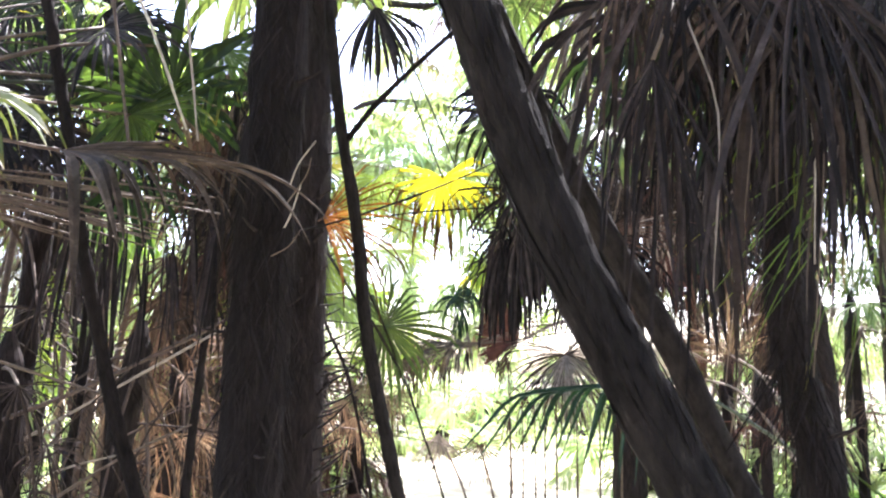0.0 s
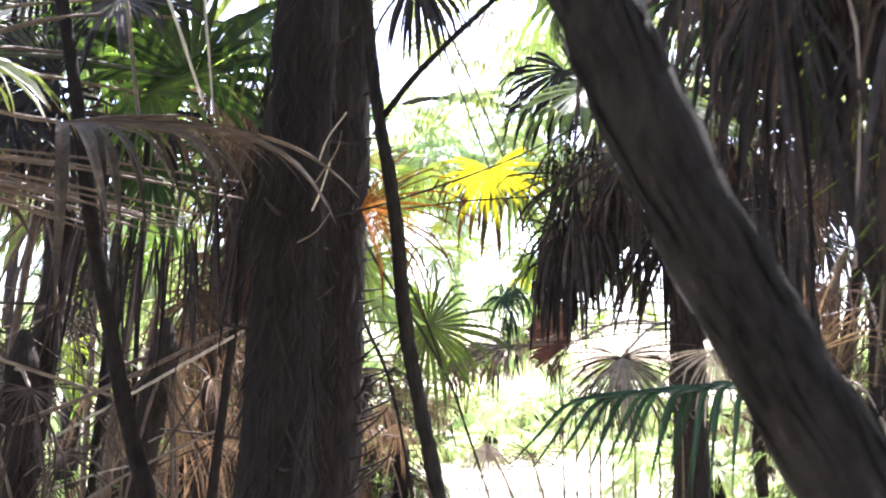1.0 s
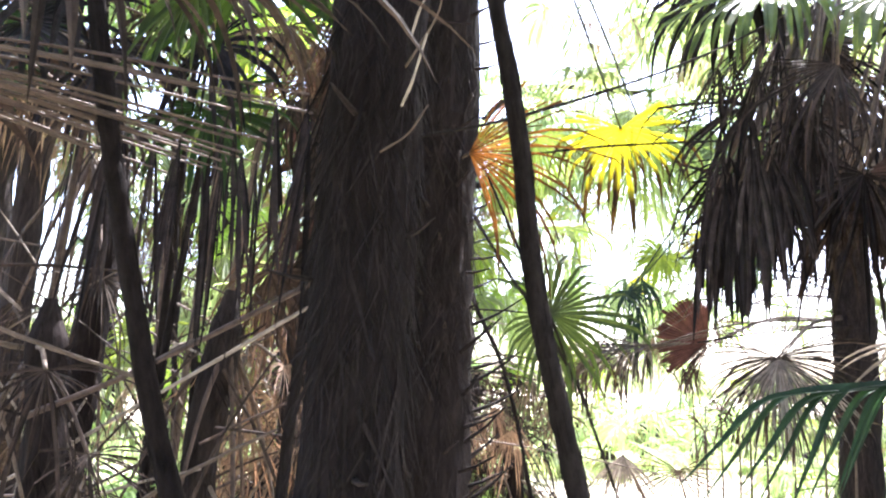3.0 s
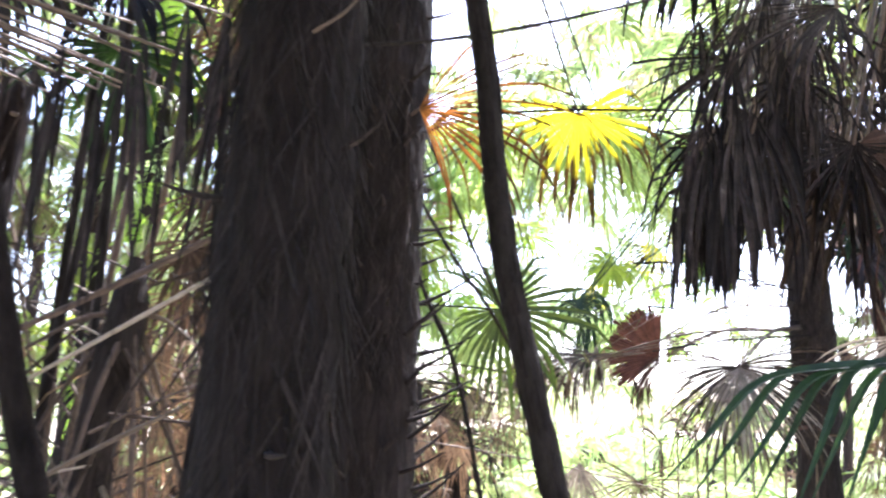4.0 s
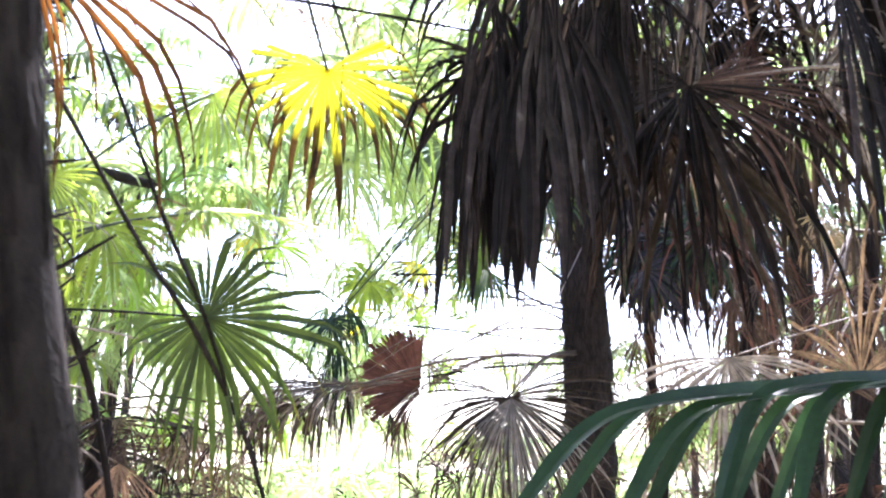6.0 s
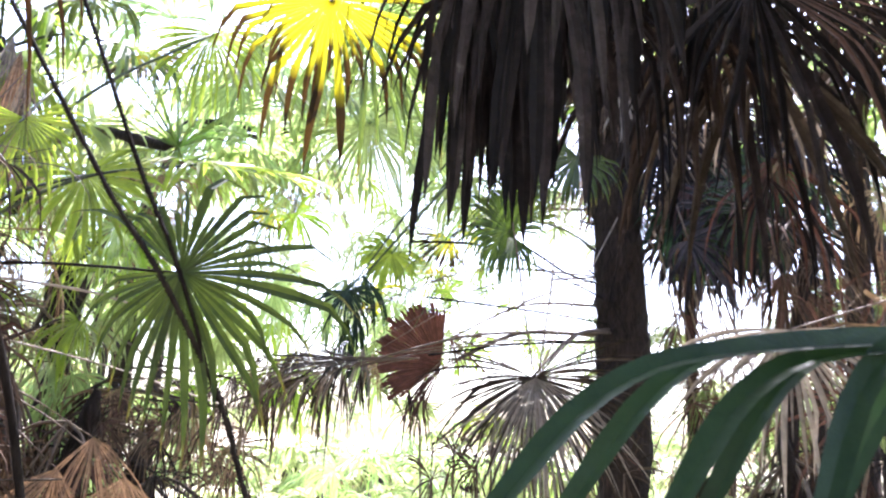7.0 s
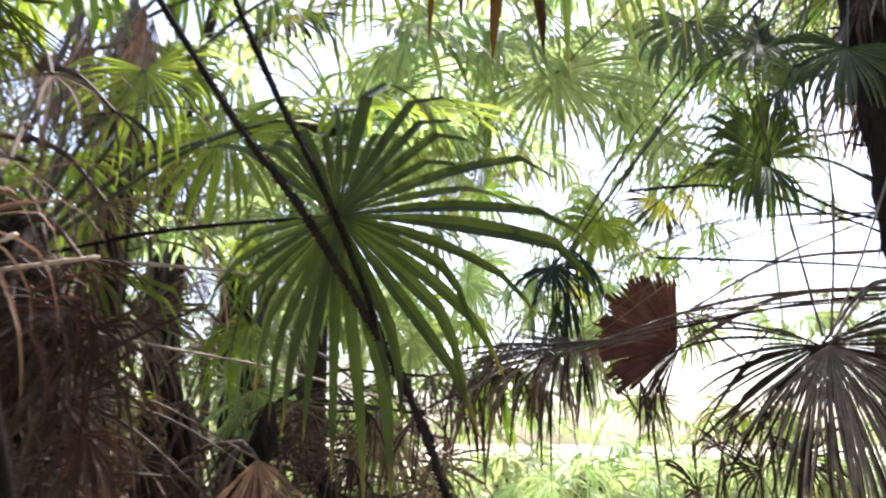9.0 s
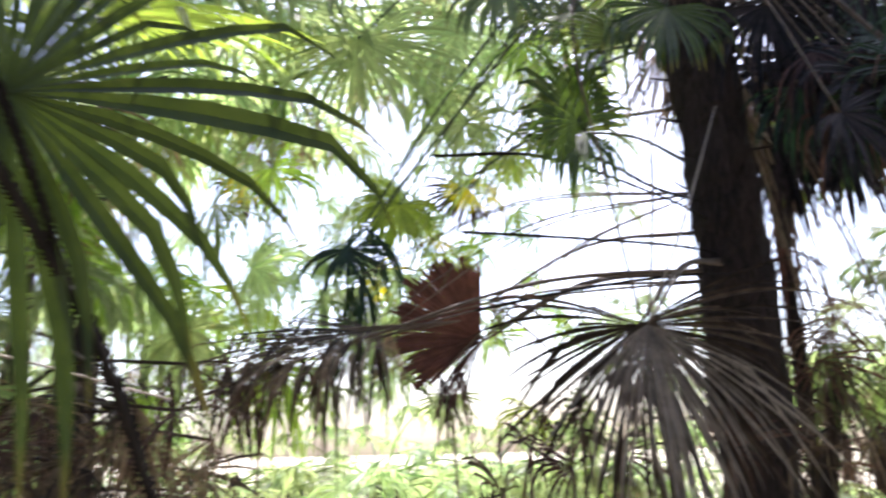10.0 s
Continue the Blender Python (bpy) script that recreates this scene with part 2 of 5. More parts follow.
def leaf(parent, hub, axis, normal, R, mat, base=None, stalk=PETIOLE, label="", sag=0.1, stalk_r=0.009, origin=(0, 0, 0), name="leaf", joined=False, **kw):
    """A fan leaf as a part: blade, with its petiole under it. hub and base in the world; origin: where the parent stands."""
    hub, o = Vector(hub), Vector(origin)
    v, f, tips = fan(axis, normal, R, **kw)
    if joined and base is not None:
        e = Vector(base) - hub
        pv, pf = tube([(0, 0, 0), e * 0.5 + Vector((0, 0, sag * e.length)), e], stalk_r * 0.75, stalk_r * 1.3, 5, 0.1, 3)
        k = len(v)
        v, f, tips, base = v + pv, f + [tuple(i + k for i in q) for q in pf], tips + [0.0] * len(pv), None
    me = mesh("leaf_blade", v, f, mat)
    me.attributes.new("tip", "FLOAT", "POINT").data.foreach_set("value", tips)
    ob = part(name, me, parent, label, hub - o)
    if base is not None:
        e = Vector(base) - hub
        mid = e * 0.5 + Vector((0, 0, sag * e.length))
        v, f = tube([(0, 0, 0), mid, e], stalk_r * 0.75, stalk_r * 1.3, 6, 0.15, 7, seed=kw.get("seed", 1), lumps=0.3)
        part("petiole", mesh("petiole", v, f, stalk, True), ob)
    return ob


def trunk_mesh(line, r0, r1, mat, seed=0, sides=14):
    v, f = tube(line, r0, r1, sides, 0.10, 10, seed, 0.12)
    c = sum(v[-sides:], Vector()) / sides
    v[-sides:] = [c + (p - c) * 0.3 + Vector((0, 0, r1)) for p in v[-sides:]]
    return mesh("trunk", v, f, mat)


def fibre_mesh(line, r0, r1, mat, count, seed, length=0.16, out=0.03):
    """Matted fibre strands that hang on a palm trunk."""
    rnd = random.Random(seed)
    pts = smooth_line(line, 10)
    verts, faces = [], []
    for _ in range(count):
        u = rnd.random() * (len(pts) - 1)
        i = int(u)
        c = pts[i].lerp(pts[min(i + 1, len(pts) - 1)], u - i)
        r = r0 + (r1 - r0) * u / (len(pts) - 1)
        a = rnd.random() * 2 * math.pi
        o = Vector((math.cos(a), math.sin(a), 0))
        s = Vector((-o.y, o.x, 0))
        w = 0.0012 + 0.0035 * rnd.random() ** 2
        L = length * (0.4 + rnd.random())
        if rnd.random() < 0.03:
            w, L = rnd.uniform(0.004, 0.008), length * rnd.uniform(1.2, 2.2)
        p = c + o * (r * (0.93 + 0.1 * rnd.random()))
        lean = (rnd.random() - 0.5) * 1.3
        flare = out * rnd.random() ** 2
        b = len(verts)
        for k in range(3):
            q = p - Vector((0, 0, 1)) * (L * k / 2) + s * (lean * L * k / 2) + o * (flare * (k / 2) ** 1.5 * 2 + 0.004)
            ww = w * (1 - 0.35 * k)
            verts += [q - s * ww, q + s * ww]
            if k:
                e = b + 2 * k
                faces.append((e - 2, e - 1, e + 1, e))
    return mesh("fibre", verts, faces, mat)


def stub_mesh(seed, L=0.12):
    rnd = random.Random(seed)
    v, f = tube([(0, 0, 0), (L * 0.5, 0, L * 0.2), (L, (rnd.random() - 0.5) * 0.02, L * 0.48)], 0.009, 0.0025, 6, 0.2, 2, seed)
    v = [Vector((p.x, p.y * 1.4, p.z)) for p in v]
    return v, f


STUBS = [mesh("petiole_stub", *stub_mesh(s, L), FIBRE_PALE) for s, L in ((1, 0.09), (2, 0.12), (3, 0.07), (4, 0.14))]


LONG_STUBS = [mesh("petiole_stub", *stub_mesh(s, L), FIBRE) for s, L in ((5, 0.17), (6, 0.21), (7, 0.14), (8, 0.23))]


def clothe(palm, line, r0, r1, origin, fibre, count, stubs, seed, stub_from=0.15):
    """Fibre and old leaf bases on a palm trunk."""
    rnd = random.Random(seed)
    o = Vector(origin)
    rel = [Vector(p) - o for p in line]
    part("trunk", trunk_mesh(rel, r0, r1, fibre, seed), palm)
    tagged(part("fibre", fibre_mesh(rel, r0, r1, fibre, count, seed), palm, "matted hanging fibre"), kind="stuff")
    pts = smooth_line(rel, 10)
    for k in range(stubs):
        u = (stub_from + (1 - stub_from) * (k + rnd.random()) / stubs) * (len(pts) - 1)
        i = min(int(u), len(pts) - 2)
        c = pts[i].lerp(pts[i + 1], u - i)
        a = k * 2.4 + rnd.random() * 0.6
        ob = part("petiole_stub", STUBS[rnd.randrange(4)], palm, at=c + Vector((math.cos(a), math.sin(a), 0)) * (r0 + (r1 - r0) * u / len(pts)) * 0.85)
        ob.rotation_euler = (0, rnd.uniform(-0.2, 0.4), a)


def crown(palm, top, origin, greens, deads, R, seed, mat=GREEN, dead_mat=DEAD, reach=0.75, n=26, steps=5, skirt_drop=0.6, joined=False):
    """Living fan leaves round a palm's top, and dead ones hanging under them."""
    rnd = random.Random(seed)
    top = Vector(top)
    for k in range(greens):
        a = k * 2.39996 + rnd.random() * 0.5
        e = rnd.uniform(-0.25, 1.0)
        o = Vector((math.cos(a) * math.cos(e), math.sin(a) * math.cos(e), math.sin(e)))
        hub = top + o * (reach * rnd.uniform(0.75, 1.2))
        axis = (o + Vector((0, 0, -0.45))).normalized()
        leaf(palm, hub, axis, Vector((0, 0, 1)) + o * 0.3 + Vector((rnd.uniform(-0.4, 0.4), rnd.uniform(-0.4, 0.4), 0)), R * rnd.uniform(0.8, 1.1), mat, top, origin=origin, n=n, spread=rnd.uniform(190, 300), split=rnd.uniform(0.35, 0.55), droop=rnd.uniform(0.8, 2.2), tip_droop=rnd.uniform(0.2, 1.2), steps=steps, seed=seed * 100 + k, sag=0.12, joined=joined, ragged=0.28, missing=rnd.uniform(0, 0.15), uneven=0.35, sway=1.2, crooked=0.2)
    for k in range(deads):
        a = k * 2.39996 + 1.1 + rnd.random() * 0.5
        o = Vector((math.cos(a), math.sin(a), 0))
        hub = top + o * rnd.uniform(0.22, 0.42) + Vector((0, 0, -skirt_drop * rnd.random() - 0.15))
        leaf(palm, hub, o * 0.45 + Vector((0, 0, -1)), o + Vector((0, 0, 0.4)), R * rnd.uniform(0.75, 1.0), dead_mat, top + Vector((0, 0, -0.12)), STALK, "dead hanging leaf", origin=origin, name="dead_leaf", n=n + 2, spread=rnd.uniform(130, 240), split=0.2, droop=2.4, tip_droop=1.2, width=0.72, ragged=0.42, missing=0.18, uneven=0.4, sway=1.8, crooked=0.4, steps=steps, seed=seed * 100 + 50 + k, joined=joined)


# ---- ground ----
def build_ground():
    n, verts, faces = 60, [], []
    for i in range(n + 1):
        for j in range(n + 1):
            u, w = i / n * 2 - 1, j / n * 2 - 1
            x, y = math.copysign(abs(u) ** 3 * 700, u), 5 + math.copysign(abs(w) ** 3 * 700, w)
            near = max(0, 1 - math.hypot(x, y - 5) / 40)
            verts.append((x, y, 0.05 * near * noise.noise((x * 0.9, y * 0.9, 0)) + 0.02 * near * noise.noise((x * 3, y * 3, 4))))
    for i in range(n):
        for j in range(n):
            a = i * (n + 1) + j
            faces.append((a, a + n + 1, a + n + 2, a + 1))
    g = new("ground", mesh("ground", verts, faces, LITTER, True))
    tagged(g, "forest floor of leaf litter and soil, paled for sun glare", "ground", kind="structure")


build_ground()

# ---- main palms beside the path ----
o = (-0.815, 3.69, 0)
dark_palm = thing("windmill_palm", "dark shaggy palm trunk wrapped in matted brown fibre", "palm", o)
line = [(-0.83, 3.69, -0.05), (-0.82, 3.69, 1.4), (-0.80, 3.68, 2.6), (-0.74, 3.66, 4.6)]
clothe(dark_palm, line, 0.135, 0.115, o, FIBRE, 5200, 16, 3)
crown(dark_palm, (-0.74, 3.66, 4.65), o, 22, 5, 0.64, 11, reach=1.0)

o = (-0.935, 5.33, 0)
light_palm = thing("windmill_palm", "brown fibrous palm trunk with spiky old leaf bases", "palm", o)
line = [(-0.90, 5.33, -0.05), (-0.935, 5.33, 1.5), (-0.95, 5.33, 2.6), (-0.98, 5.36, 4.3)]
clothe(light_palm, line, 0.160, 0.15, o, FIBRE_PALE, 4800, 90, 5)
crown(light_palm, (-0.98, 5.36, 4.35), o, 16, 4, 0.62, 12, reach=0.9)
for k, (h, ax) in enumerate((((-1.78, 6.2, 3.0), (-0.2, -0.1, -1)), ((-1.6, 6.25, 2.75), (0.2, -0.1, -1)), ((-1.45, 6.1, 3.1), (-0.3, -0.2, -0.8)), ((-1.72, 6.3, 2.55), (0.1, -0.1, -1)))):
    leaf(light_palm, h, ax, (0.1, -1, 0.4), 0.5, SHADED_DEAD, (-1.0, 5.4, 4.1), STALK, "dark dead hanging leaf", origin=o, name="dead_leaf", n=26, spread=230, split=0.32, droop=1.8, tip_droop=0.8, seed=2300 + k, ragged=0.35, missing=0.1)
# dead leaves added to darken the bright gap left of the trunk
shade_rng = random.Random(29)
for k in range(18):
    h = (shade_rng.uniform(-1.95, -1.52), shade_rng.uniform(5.7, 6.1), shade_rng.uniform(1.9, 3.4))
    leaf(light_palm, h, (shade_rng.uniform(-0.5, 0.5), -0.1, -1), (shade_rng.uniform(-0.4, 0.4), -1, 0.4), shade_rng.uniform(0.4, 0.55), (DEAD, DUSK, RUST_DARK)[k % 3], (-1.0, 5.4, 4.1), STALK, "brown dead hanging leaf", origin=o, name="dead_leaf", n=26, spread=shade_rng.uniform(120, 220), split=0.32, droop=1.6, tip_droop=0.8, seed=2320 + k, ragged=0.4, missing=0.1, sway=1.2, crooked=0.3, stalk_r=0.006)
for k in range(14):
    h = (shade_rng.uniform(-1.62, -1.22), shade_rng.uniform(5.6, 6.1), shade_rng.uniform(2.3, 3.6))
    leaf(light_palm, h, (shade_rng.uniform(-0.5, 0.5), -0.1, -1), (shade_rng.uniform(-0.4, 0.4), -1, 0.4), shade_rng.uniform(0.36, 0.5), (SHADED_DEAD, DUSK)[k % 2], (-1.0, 5.4, 4.1), STALK, "dark dead hanging leaf", origin=o, name="dead_leaf", n=26, spread=shade_rng.uniform(120, 220), split=0.34, droop=1.6, tip_droop=0.8, seed=2350 + k, ragged=0.4, missing=0.1, sway=1.2, crooked=0.3, stalk_r=0.006)
leaf(light_palm, (-0.5, 4.75, 3.55), (0.3, -0.2, -0.9), (0, -1, 0.3), 0.55, SHADED_DEAD, (-0.95, 5.3, 4.2), STALK, "dark dead hanging leaf", origin=o, name="dead_leaf", n=20, spread=110, split=0.4, droop=2.0, tip_droop=0.8, seed=23)
leaf(light_palm, (-0.80, 5.2, 2.42), (1, -0.1, 0.05), (-0.1, -1, 0.3), 0.74, ORANGE, (-0.95, 5.33, 2.3), STALK, "orange dying fan leaf with dark dry tips", origin=o, n=26, spread=140, split=0.22, droop=1.5, tip_droop=0.8, seed=21, width=0.75, ragged=0.32)
leaf(light_palm, (-0.14, 7.25, 3.13), (0.12, -0.1, -1), (0, -1, 0.25), 0.64, YELLOW, (-0.95, 5.5, 4.3), PETIOLE, "bright yellow fan leaf with brown drying tips", origin=o, n=46, spread=250, split=0.46, droop=1.0, tip_droop=2.2, seed=22, ragged=0.4, width=0.98)
leaf(light_palm, (0.02, 7.45, 3.15), (0.55, -0.1, -0.7), (0, -1, 0.3), 0.68, GREEN, (-0.95, 5.5, 4.3), PETIOLE, "green fan leaf with narrow drooping tips", origin=o, n=40, spread=200, split=0.4, droop=1.2, tip_droop=1.8, seed=24, ragged=0.4, width=0.85, sway=1.2)
for k in range(16):
    z = 0.75 + 0.062 * k
    a = 0.5 * math.sin(k * 2.3) - 0.25
    ob = part("petiole_stub", LONG_STUBS[k % 4], light_palm, at=Vector((0.02 + 0.15 * math.cos(a), 0.15 * math.sin(a), z)))
    ob.rotation_euler = (0, 0.2 * math.sin(k * 1.7) - 0.1, a)

# ---- leaning stems ----
def bark_strips(line, r0, r1, seed, mat, count):
    """Thin flakes of bark lying along a trunk."""
    rnd = random.Random(seed)
    pts = smooth_line(line, 10)
    verts, faces = [], []
    for _ in range(count):
        u = rnd.random() * (len(pts) - 2)
        i = int(u)
        d = (pts[i + 1] - pts[i]).normalized()
        c = pts[i].lerp(pts[i + 1], u - i)
        e = d.orthogonal().normalized()
        o2 = (Matrix.Rotation(rnd.uniform(0, 2 * math.pi), 3, d) @ e)
        s = d.cross(o2)
        r = (r0 + (r1 - r0) * u / len(pts)) * rnd.uniform(1.0, 1.06)
        w, L = rnd.uniform(0.05, 0.15) * r0, rnd.uniform(0.03, 0.13)
        q = len(verts)
        p = c + o2 * r
        lift = rnd.random() ** 3 * 0.012
        verts += [p - s * w, p + s * w, p + d * L * 0.5 + s * w * rnd.uniform(0.5, 1.2) + o2 * 0.003, p + d * L * 0.5 - s * w * rnd.uniform(0.5, 1.2) + o2 * 0.003, p + d * L + s * w * 0.3 + o2 * lift, p + d * L - s * w * 0.3 + o2 * lift]
        faces += [(q, q + 1, q + 2, q + 3), (q + 3, q + 2, q + 4, q + 5)]
    return mesh("bark", verts, faces, mat)


def stem(name, label, points, r0, r1, mat, category="tree", sides=12, seed=0, branches=(), rough=0.05):
    p0 = Vector(points[0])
    v, f = tube([Vector(p) - p0 for p in points], r0, r1, sides, rough, 10, seed, 0.08)
    ob = thing(name, label, category, p0)
    part("trunk", mesh("trunk", v, f, mat, True), ob)
    tagged(part("bark", bark_strips([Vector(p) - p0 for p in points], r0, r1, seed, mat, 520 if mat is BARK else 360), ob, "loose peeling bark strips"), kind="stuff")
    for pts, a, b in branches:
        v, f = tube([Vector(p) - p0 for p in pts], a, b, 8, rough, 8, seed + 3, 0.1)
        part("branch", mesh("branch", v, f, mat, True), ob)
    return ob


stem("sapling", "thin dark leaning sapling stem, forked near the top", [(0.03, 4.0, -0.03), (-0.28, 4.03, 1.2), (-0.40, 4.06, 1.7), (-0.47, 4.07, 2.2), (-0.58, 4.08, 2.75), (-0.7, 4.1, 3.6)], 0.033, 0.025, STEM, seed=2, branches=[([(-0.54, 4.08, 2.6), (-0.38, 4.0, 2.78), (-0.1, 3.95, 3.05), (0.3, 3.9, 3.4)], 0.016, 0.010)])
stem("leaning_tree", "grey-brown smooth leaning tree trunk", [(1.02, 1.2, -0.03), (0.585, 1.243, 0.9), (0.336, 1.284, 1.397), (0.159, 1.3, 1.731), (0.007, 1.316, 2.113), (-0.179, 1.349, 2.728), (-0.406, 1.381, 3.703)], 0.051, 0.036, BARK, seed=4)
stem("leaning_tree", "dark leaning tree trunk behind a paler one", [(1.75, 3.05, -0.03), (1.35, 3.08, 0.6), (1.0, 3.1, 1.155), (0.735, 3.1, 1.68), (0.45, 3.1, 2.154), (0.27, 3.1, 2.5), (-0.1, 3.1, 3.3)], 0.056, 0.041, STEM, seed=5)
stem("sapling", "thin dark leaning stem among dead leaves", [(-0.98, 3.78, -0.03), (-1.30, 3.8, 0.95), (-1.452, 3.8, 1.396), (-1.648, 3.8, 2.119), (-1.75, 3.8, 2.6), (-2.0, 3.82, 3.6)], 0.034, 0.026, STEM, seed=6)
o = (1.06, 2.6, 0)
right_palm = thing("windmill_palm", "dark palm trunk with drooping dead leaves", "palm", o)
line = [(1.2, 2.6, -0.03), (1.07, 2.6, 1.2), (0.97, 2.6, 1.7), (0.95, 2.6, 2.4), (0.95, 2.62, 3.3)]
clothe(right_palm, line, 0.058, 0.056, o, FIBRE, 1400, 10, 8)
crown(right_palm, (0.95, 2.62, 3.35), o, 22, 6, 0.64, 14, reach=0.9)

# ---- the palm with the dead skirt, leaning in from the side ----
o = (2.9, 6.9, 0)
skirt_palm = thing("windmill_palm", "leaning palm with a thick skirt of dark dead leaves", "palm", o)
line = [(2.9, 6.9, -0.03), (2.7, 6.7, 1.8), (2.1, 6.3, 3.2), (1.3, 6.0, 3.9), (0.9, 5.9, 4.5)]
clothe(skirt_palm, line, 0.11, 0.10, o, FIBRE, 900, 14, 9)
crown(skirt_palm, (0.9, 5.9, 4.55), o, 22, 3, 0.64, 15, reach=1.0)


def skirt(hub, count, R, seed, top, spread_out=0.5, mat=SHADED_DEAD):
    rnd = random.Random(seed)
    for k in range(count):
        a = k * 2.39996 + rnd.random()
        d = Vector((math.cos(a), math.sin(a), 0))
        h = Vector(hub) + d * rnd.uniform(0.02, 0.16) + Vector((0, 0, rnd.uniform(-0.3, 0.2)))
        leaf(skirt_palm, h, d * spread_out * rnd.uniform(0.5, 1.3) + Vector((0, 0, -0.8)), d + Vector((0, 0, 0.6)), R * rnd.uniform(0.6, 1.15), mat, top, STALK, "dead hanging leaf", origin=o, name="dead_leaf", n=30, spread=rnd.uniform(150, 260), split=0.28, droop=rnd.uniform(1.3, 3.4), tip_droop=0.9, ragged=0.45, missing=0.15, width=0.85, sway=1.8, crooked=0.35, uneven=0.3, seed=seed * 50 + k)


skirt((0.72, 5.75, 3.25), 4, 0.62, 32, (0.95, 5.95, 4.4), 0.7)
strip_rng = random.Random(39)
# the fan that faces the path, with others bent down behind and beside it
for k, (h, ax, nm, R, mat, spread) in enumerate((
        ((0.88, 5.50, 2.40), (-0.3, -0.25, -1), (0.1, -1, 0.3), 0.66, SHADED_DEAD, 240),
        ((0.92, 5.72, 2.46), (0.25, 0.1, -1), (0, -1, 0.3), 0.68, SHADED_DEAD, 150),
        ((0.84, 5.66, 2.50), (-0.75, -0.1, -0.7), (0, -0.9, 0.5), 0.55, SHADED_DEAD, 130),
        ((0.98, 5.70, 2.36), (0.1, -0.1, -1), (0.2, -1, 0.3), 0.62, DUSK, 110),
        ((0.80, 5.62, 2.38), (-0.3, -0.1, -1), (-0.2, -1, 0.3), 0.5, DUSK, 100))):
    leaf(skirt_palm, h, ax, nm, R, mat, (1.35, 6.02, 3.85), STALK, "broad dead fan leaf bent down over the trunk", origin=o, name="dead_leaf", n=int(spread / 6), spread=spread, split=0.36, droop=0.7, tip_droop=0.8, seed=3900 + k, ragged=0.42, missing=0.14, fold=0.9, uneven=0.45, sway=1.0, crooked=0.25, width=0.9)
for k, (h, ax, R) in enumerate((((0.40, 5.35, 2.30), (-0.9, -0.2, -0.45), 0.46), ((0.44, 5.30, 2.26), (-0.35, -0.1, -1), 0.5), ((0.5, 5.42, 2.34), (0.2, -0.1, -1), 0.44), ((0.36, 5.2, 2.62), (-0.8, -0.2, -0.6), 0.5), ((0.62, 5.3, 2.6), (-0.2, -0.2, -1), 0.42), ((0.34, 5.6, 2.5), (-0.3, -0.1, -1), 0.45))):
    leaf(skirt_palm, h, ax, (0.1, -0.9, 0.5), R, SHADED_DEAD, (0.95, 5.95, 4.3), STALK, "ragged dead fan leaf, blackened for shade", origin=o, name="dead_leaf", n=24, spread=140, split=0.26, droop=1.6, tip_droop=1.6, seed=3930 + k, ragged=0.5, missing=0.22, fold=0.7, uneven=0.4, sway=1.2, crooked=0.3)
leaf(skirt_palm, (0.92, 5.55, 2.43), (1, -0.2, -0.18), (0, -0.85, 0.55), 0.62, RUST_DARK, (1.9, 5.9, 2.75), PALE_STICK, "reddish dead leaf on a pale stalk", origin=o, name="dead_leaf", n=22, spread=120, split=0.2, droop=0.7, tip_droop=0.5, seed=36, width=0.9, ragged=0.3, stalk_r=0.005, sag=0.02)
for k, (h, ax, R, mat) in enumerate((((1.62, 6.9, 2.5), (0.1, -0.2, -1), 0.55, RUST_DARK), ((1.5, 6.7, 2.35), (-0.2, -0.1, -1), 0.45, SHADED_DEAD), ((1.85, 6.6, 2.9), (0.3, -0.1, -0.9), 0.6, SHADED_DEAD), ((1.4, 7.1, 3.05), (0.1, -0.2, -1), 0.6, DEAD))):
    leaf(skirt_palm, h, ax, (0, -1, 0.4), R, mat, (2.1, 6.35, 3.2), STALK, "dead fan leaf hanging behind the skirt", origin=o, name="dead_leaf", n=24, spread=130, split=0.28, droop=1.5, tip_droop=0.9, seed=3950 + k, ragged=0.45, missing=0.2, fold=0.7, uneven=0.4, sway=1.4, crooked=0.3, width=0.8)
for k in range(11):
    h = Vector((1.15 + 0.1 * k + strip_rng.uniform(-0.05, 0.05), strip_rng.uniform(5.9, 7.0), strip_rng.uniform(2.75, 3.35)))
    leaf(skirt_palm, h, (strip_rng.uniform(-0.3, 0.3), -0.1, -1), (strip_rng.uniform(-0.4, 0.4), -1, 0.3), strip_rng.uniform(0.45, 0.7), (SHADED_DEAD, DUSK, SHADED_DEAD, RUST_DARK)[k % 4], (1.9, 6.25, 3.5), STALK, "dark dead leaf hanging in strips", origin=o, name="dead_leaf", n=18, spread=strip_rng.uniform(60, 130), split=0.3, droop=2.2, tip_droop=1.0, seed=3970 + k, ragged=0.5, missing=0.2, sway=1.0, crooked=0.2, width=0.75)
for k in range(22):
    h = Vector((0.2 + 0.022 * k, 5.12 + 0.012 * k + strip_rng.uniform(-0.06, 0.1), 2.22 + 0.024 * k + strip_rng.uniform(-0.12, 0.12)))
    leaf(skirt_palm, h, (strip_rng.uniform(-0.1, 0.1), -0.03, -1), (strip_rng.uniform(-0.4, 0.4), -1, 0.2), strip_rng.uniform(0.3, 0.44), SHADED_DEAD, (0.85, 5.85, 3.4), STALK, "dead leaf hanging in long dark strips", origin=o, name="dead_leaf", n=12, spread=strip_rng.uniform(34, 75), split=0.55, droop=3.0, tip_droop=1.0, seed=390 + k, width=0.95, ragged=0.5, missing=0.2, sway=0.4, stalk_r=0.006)
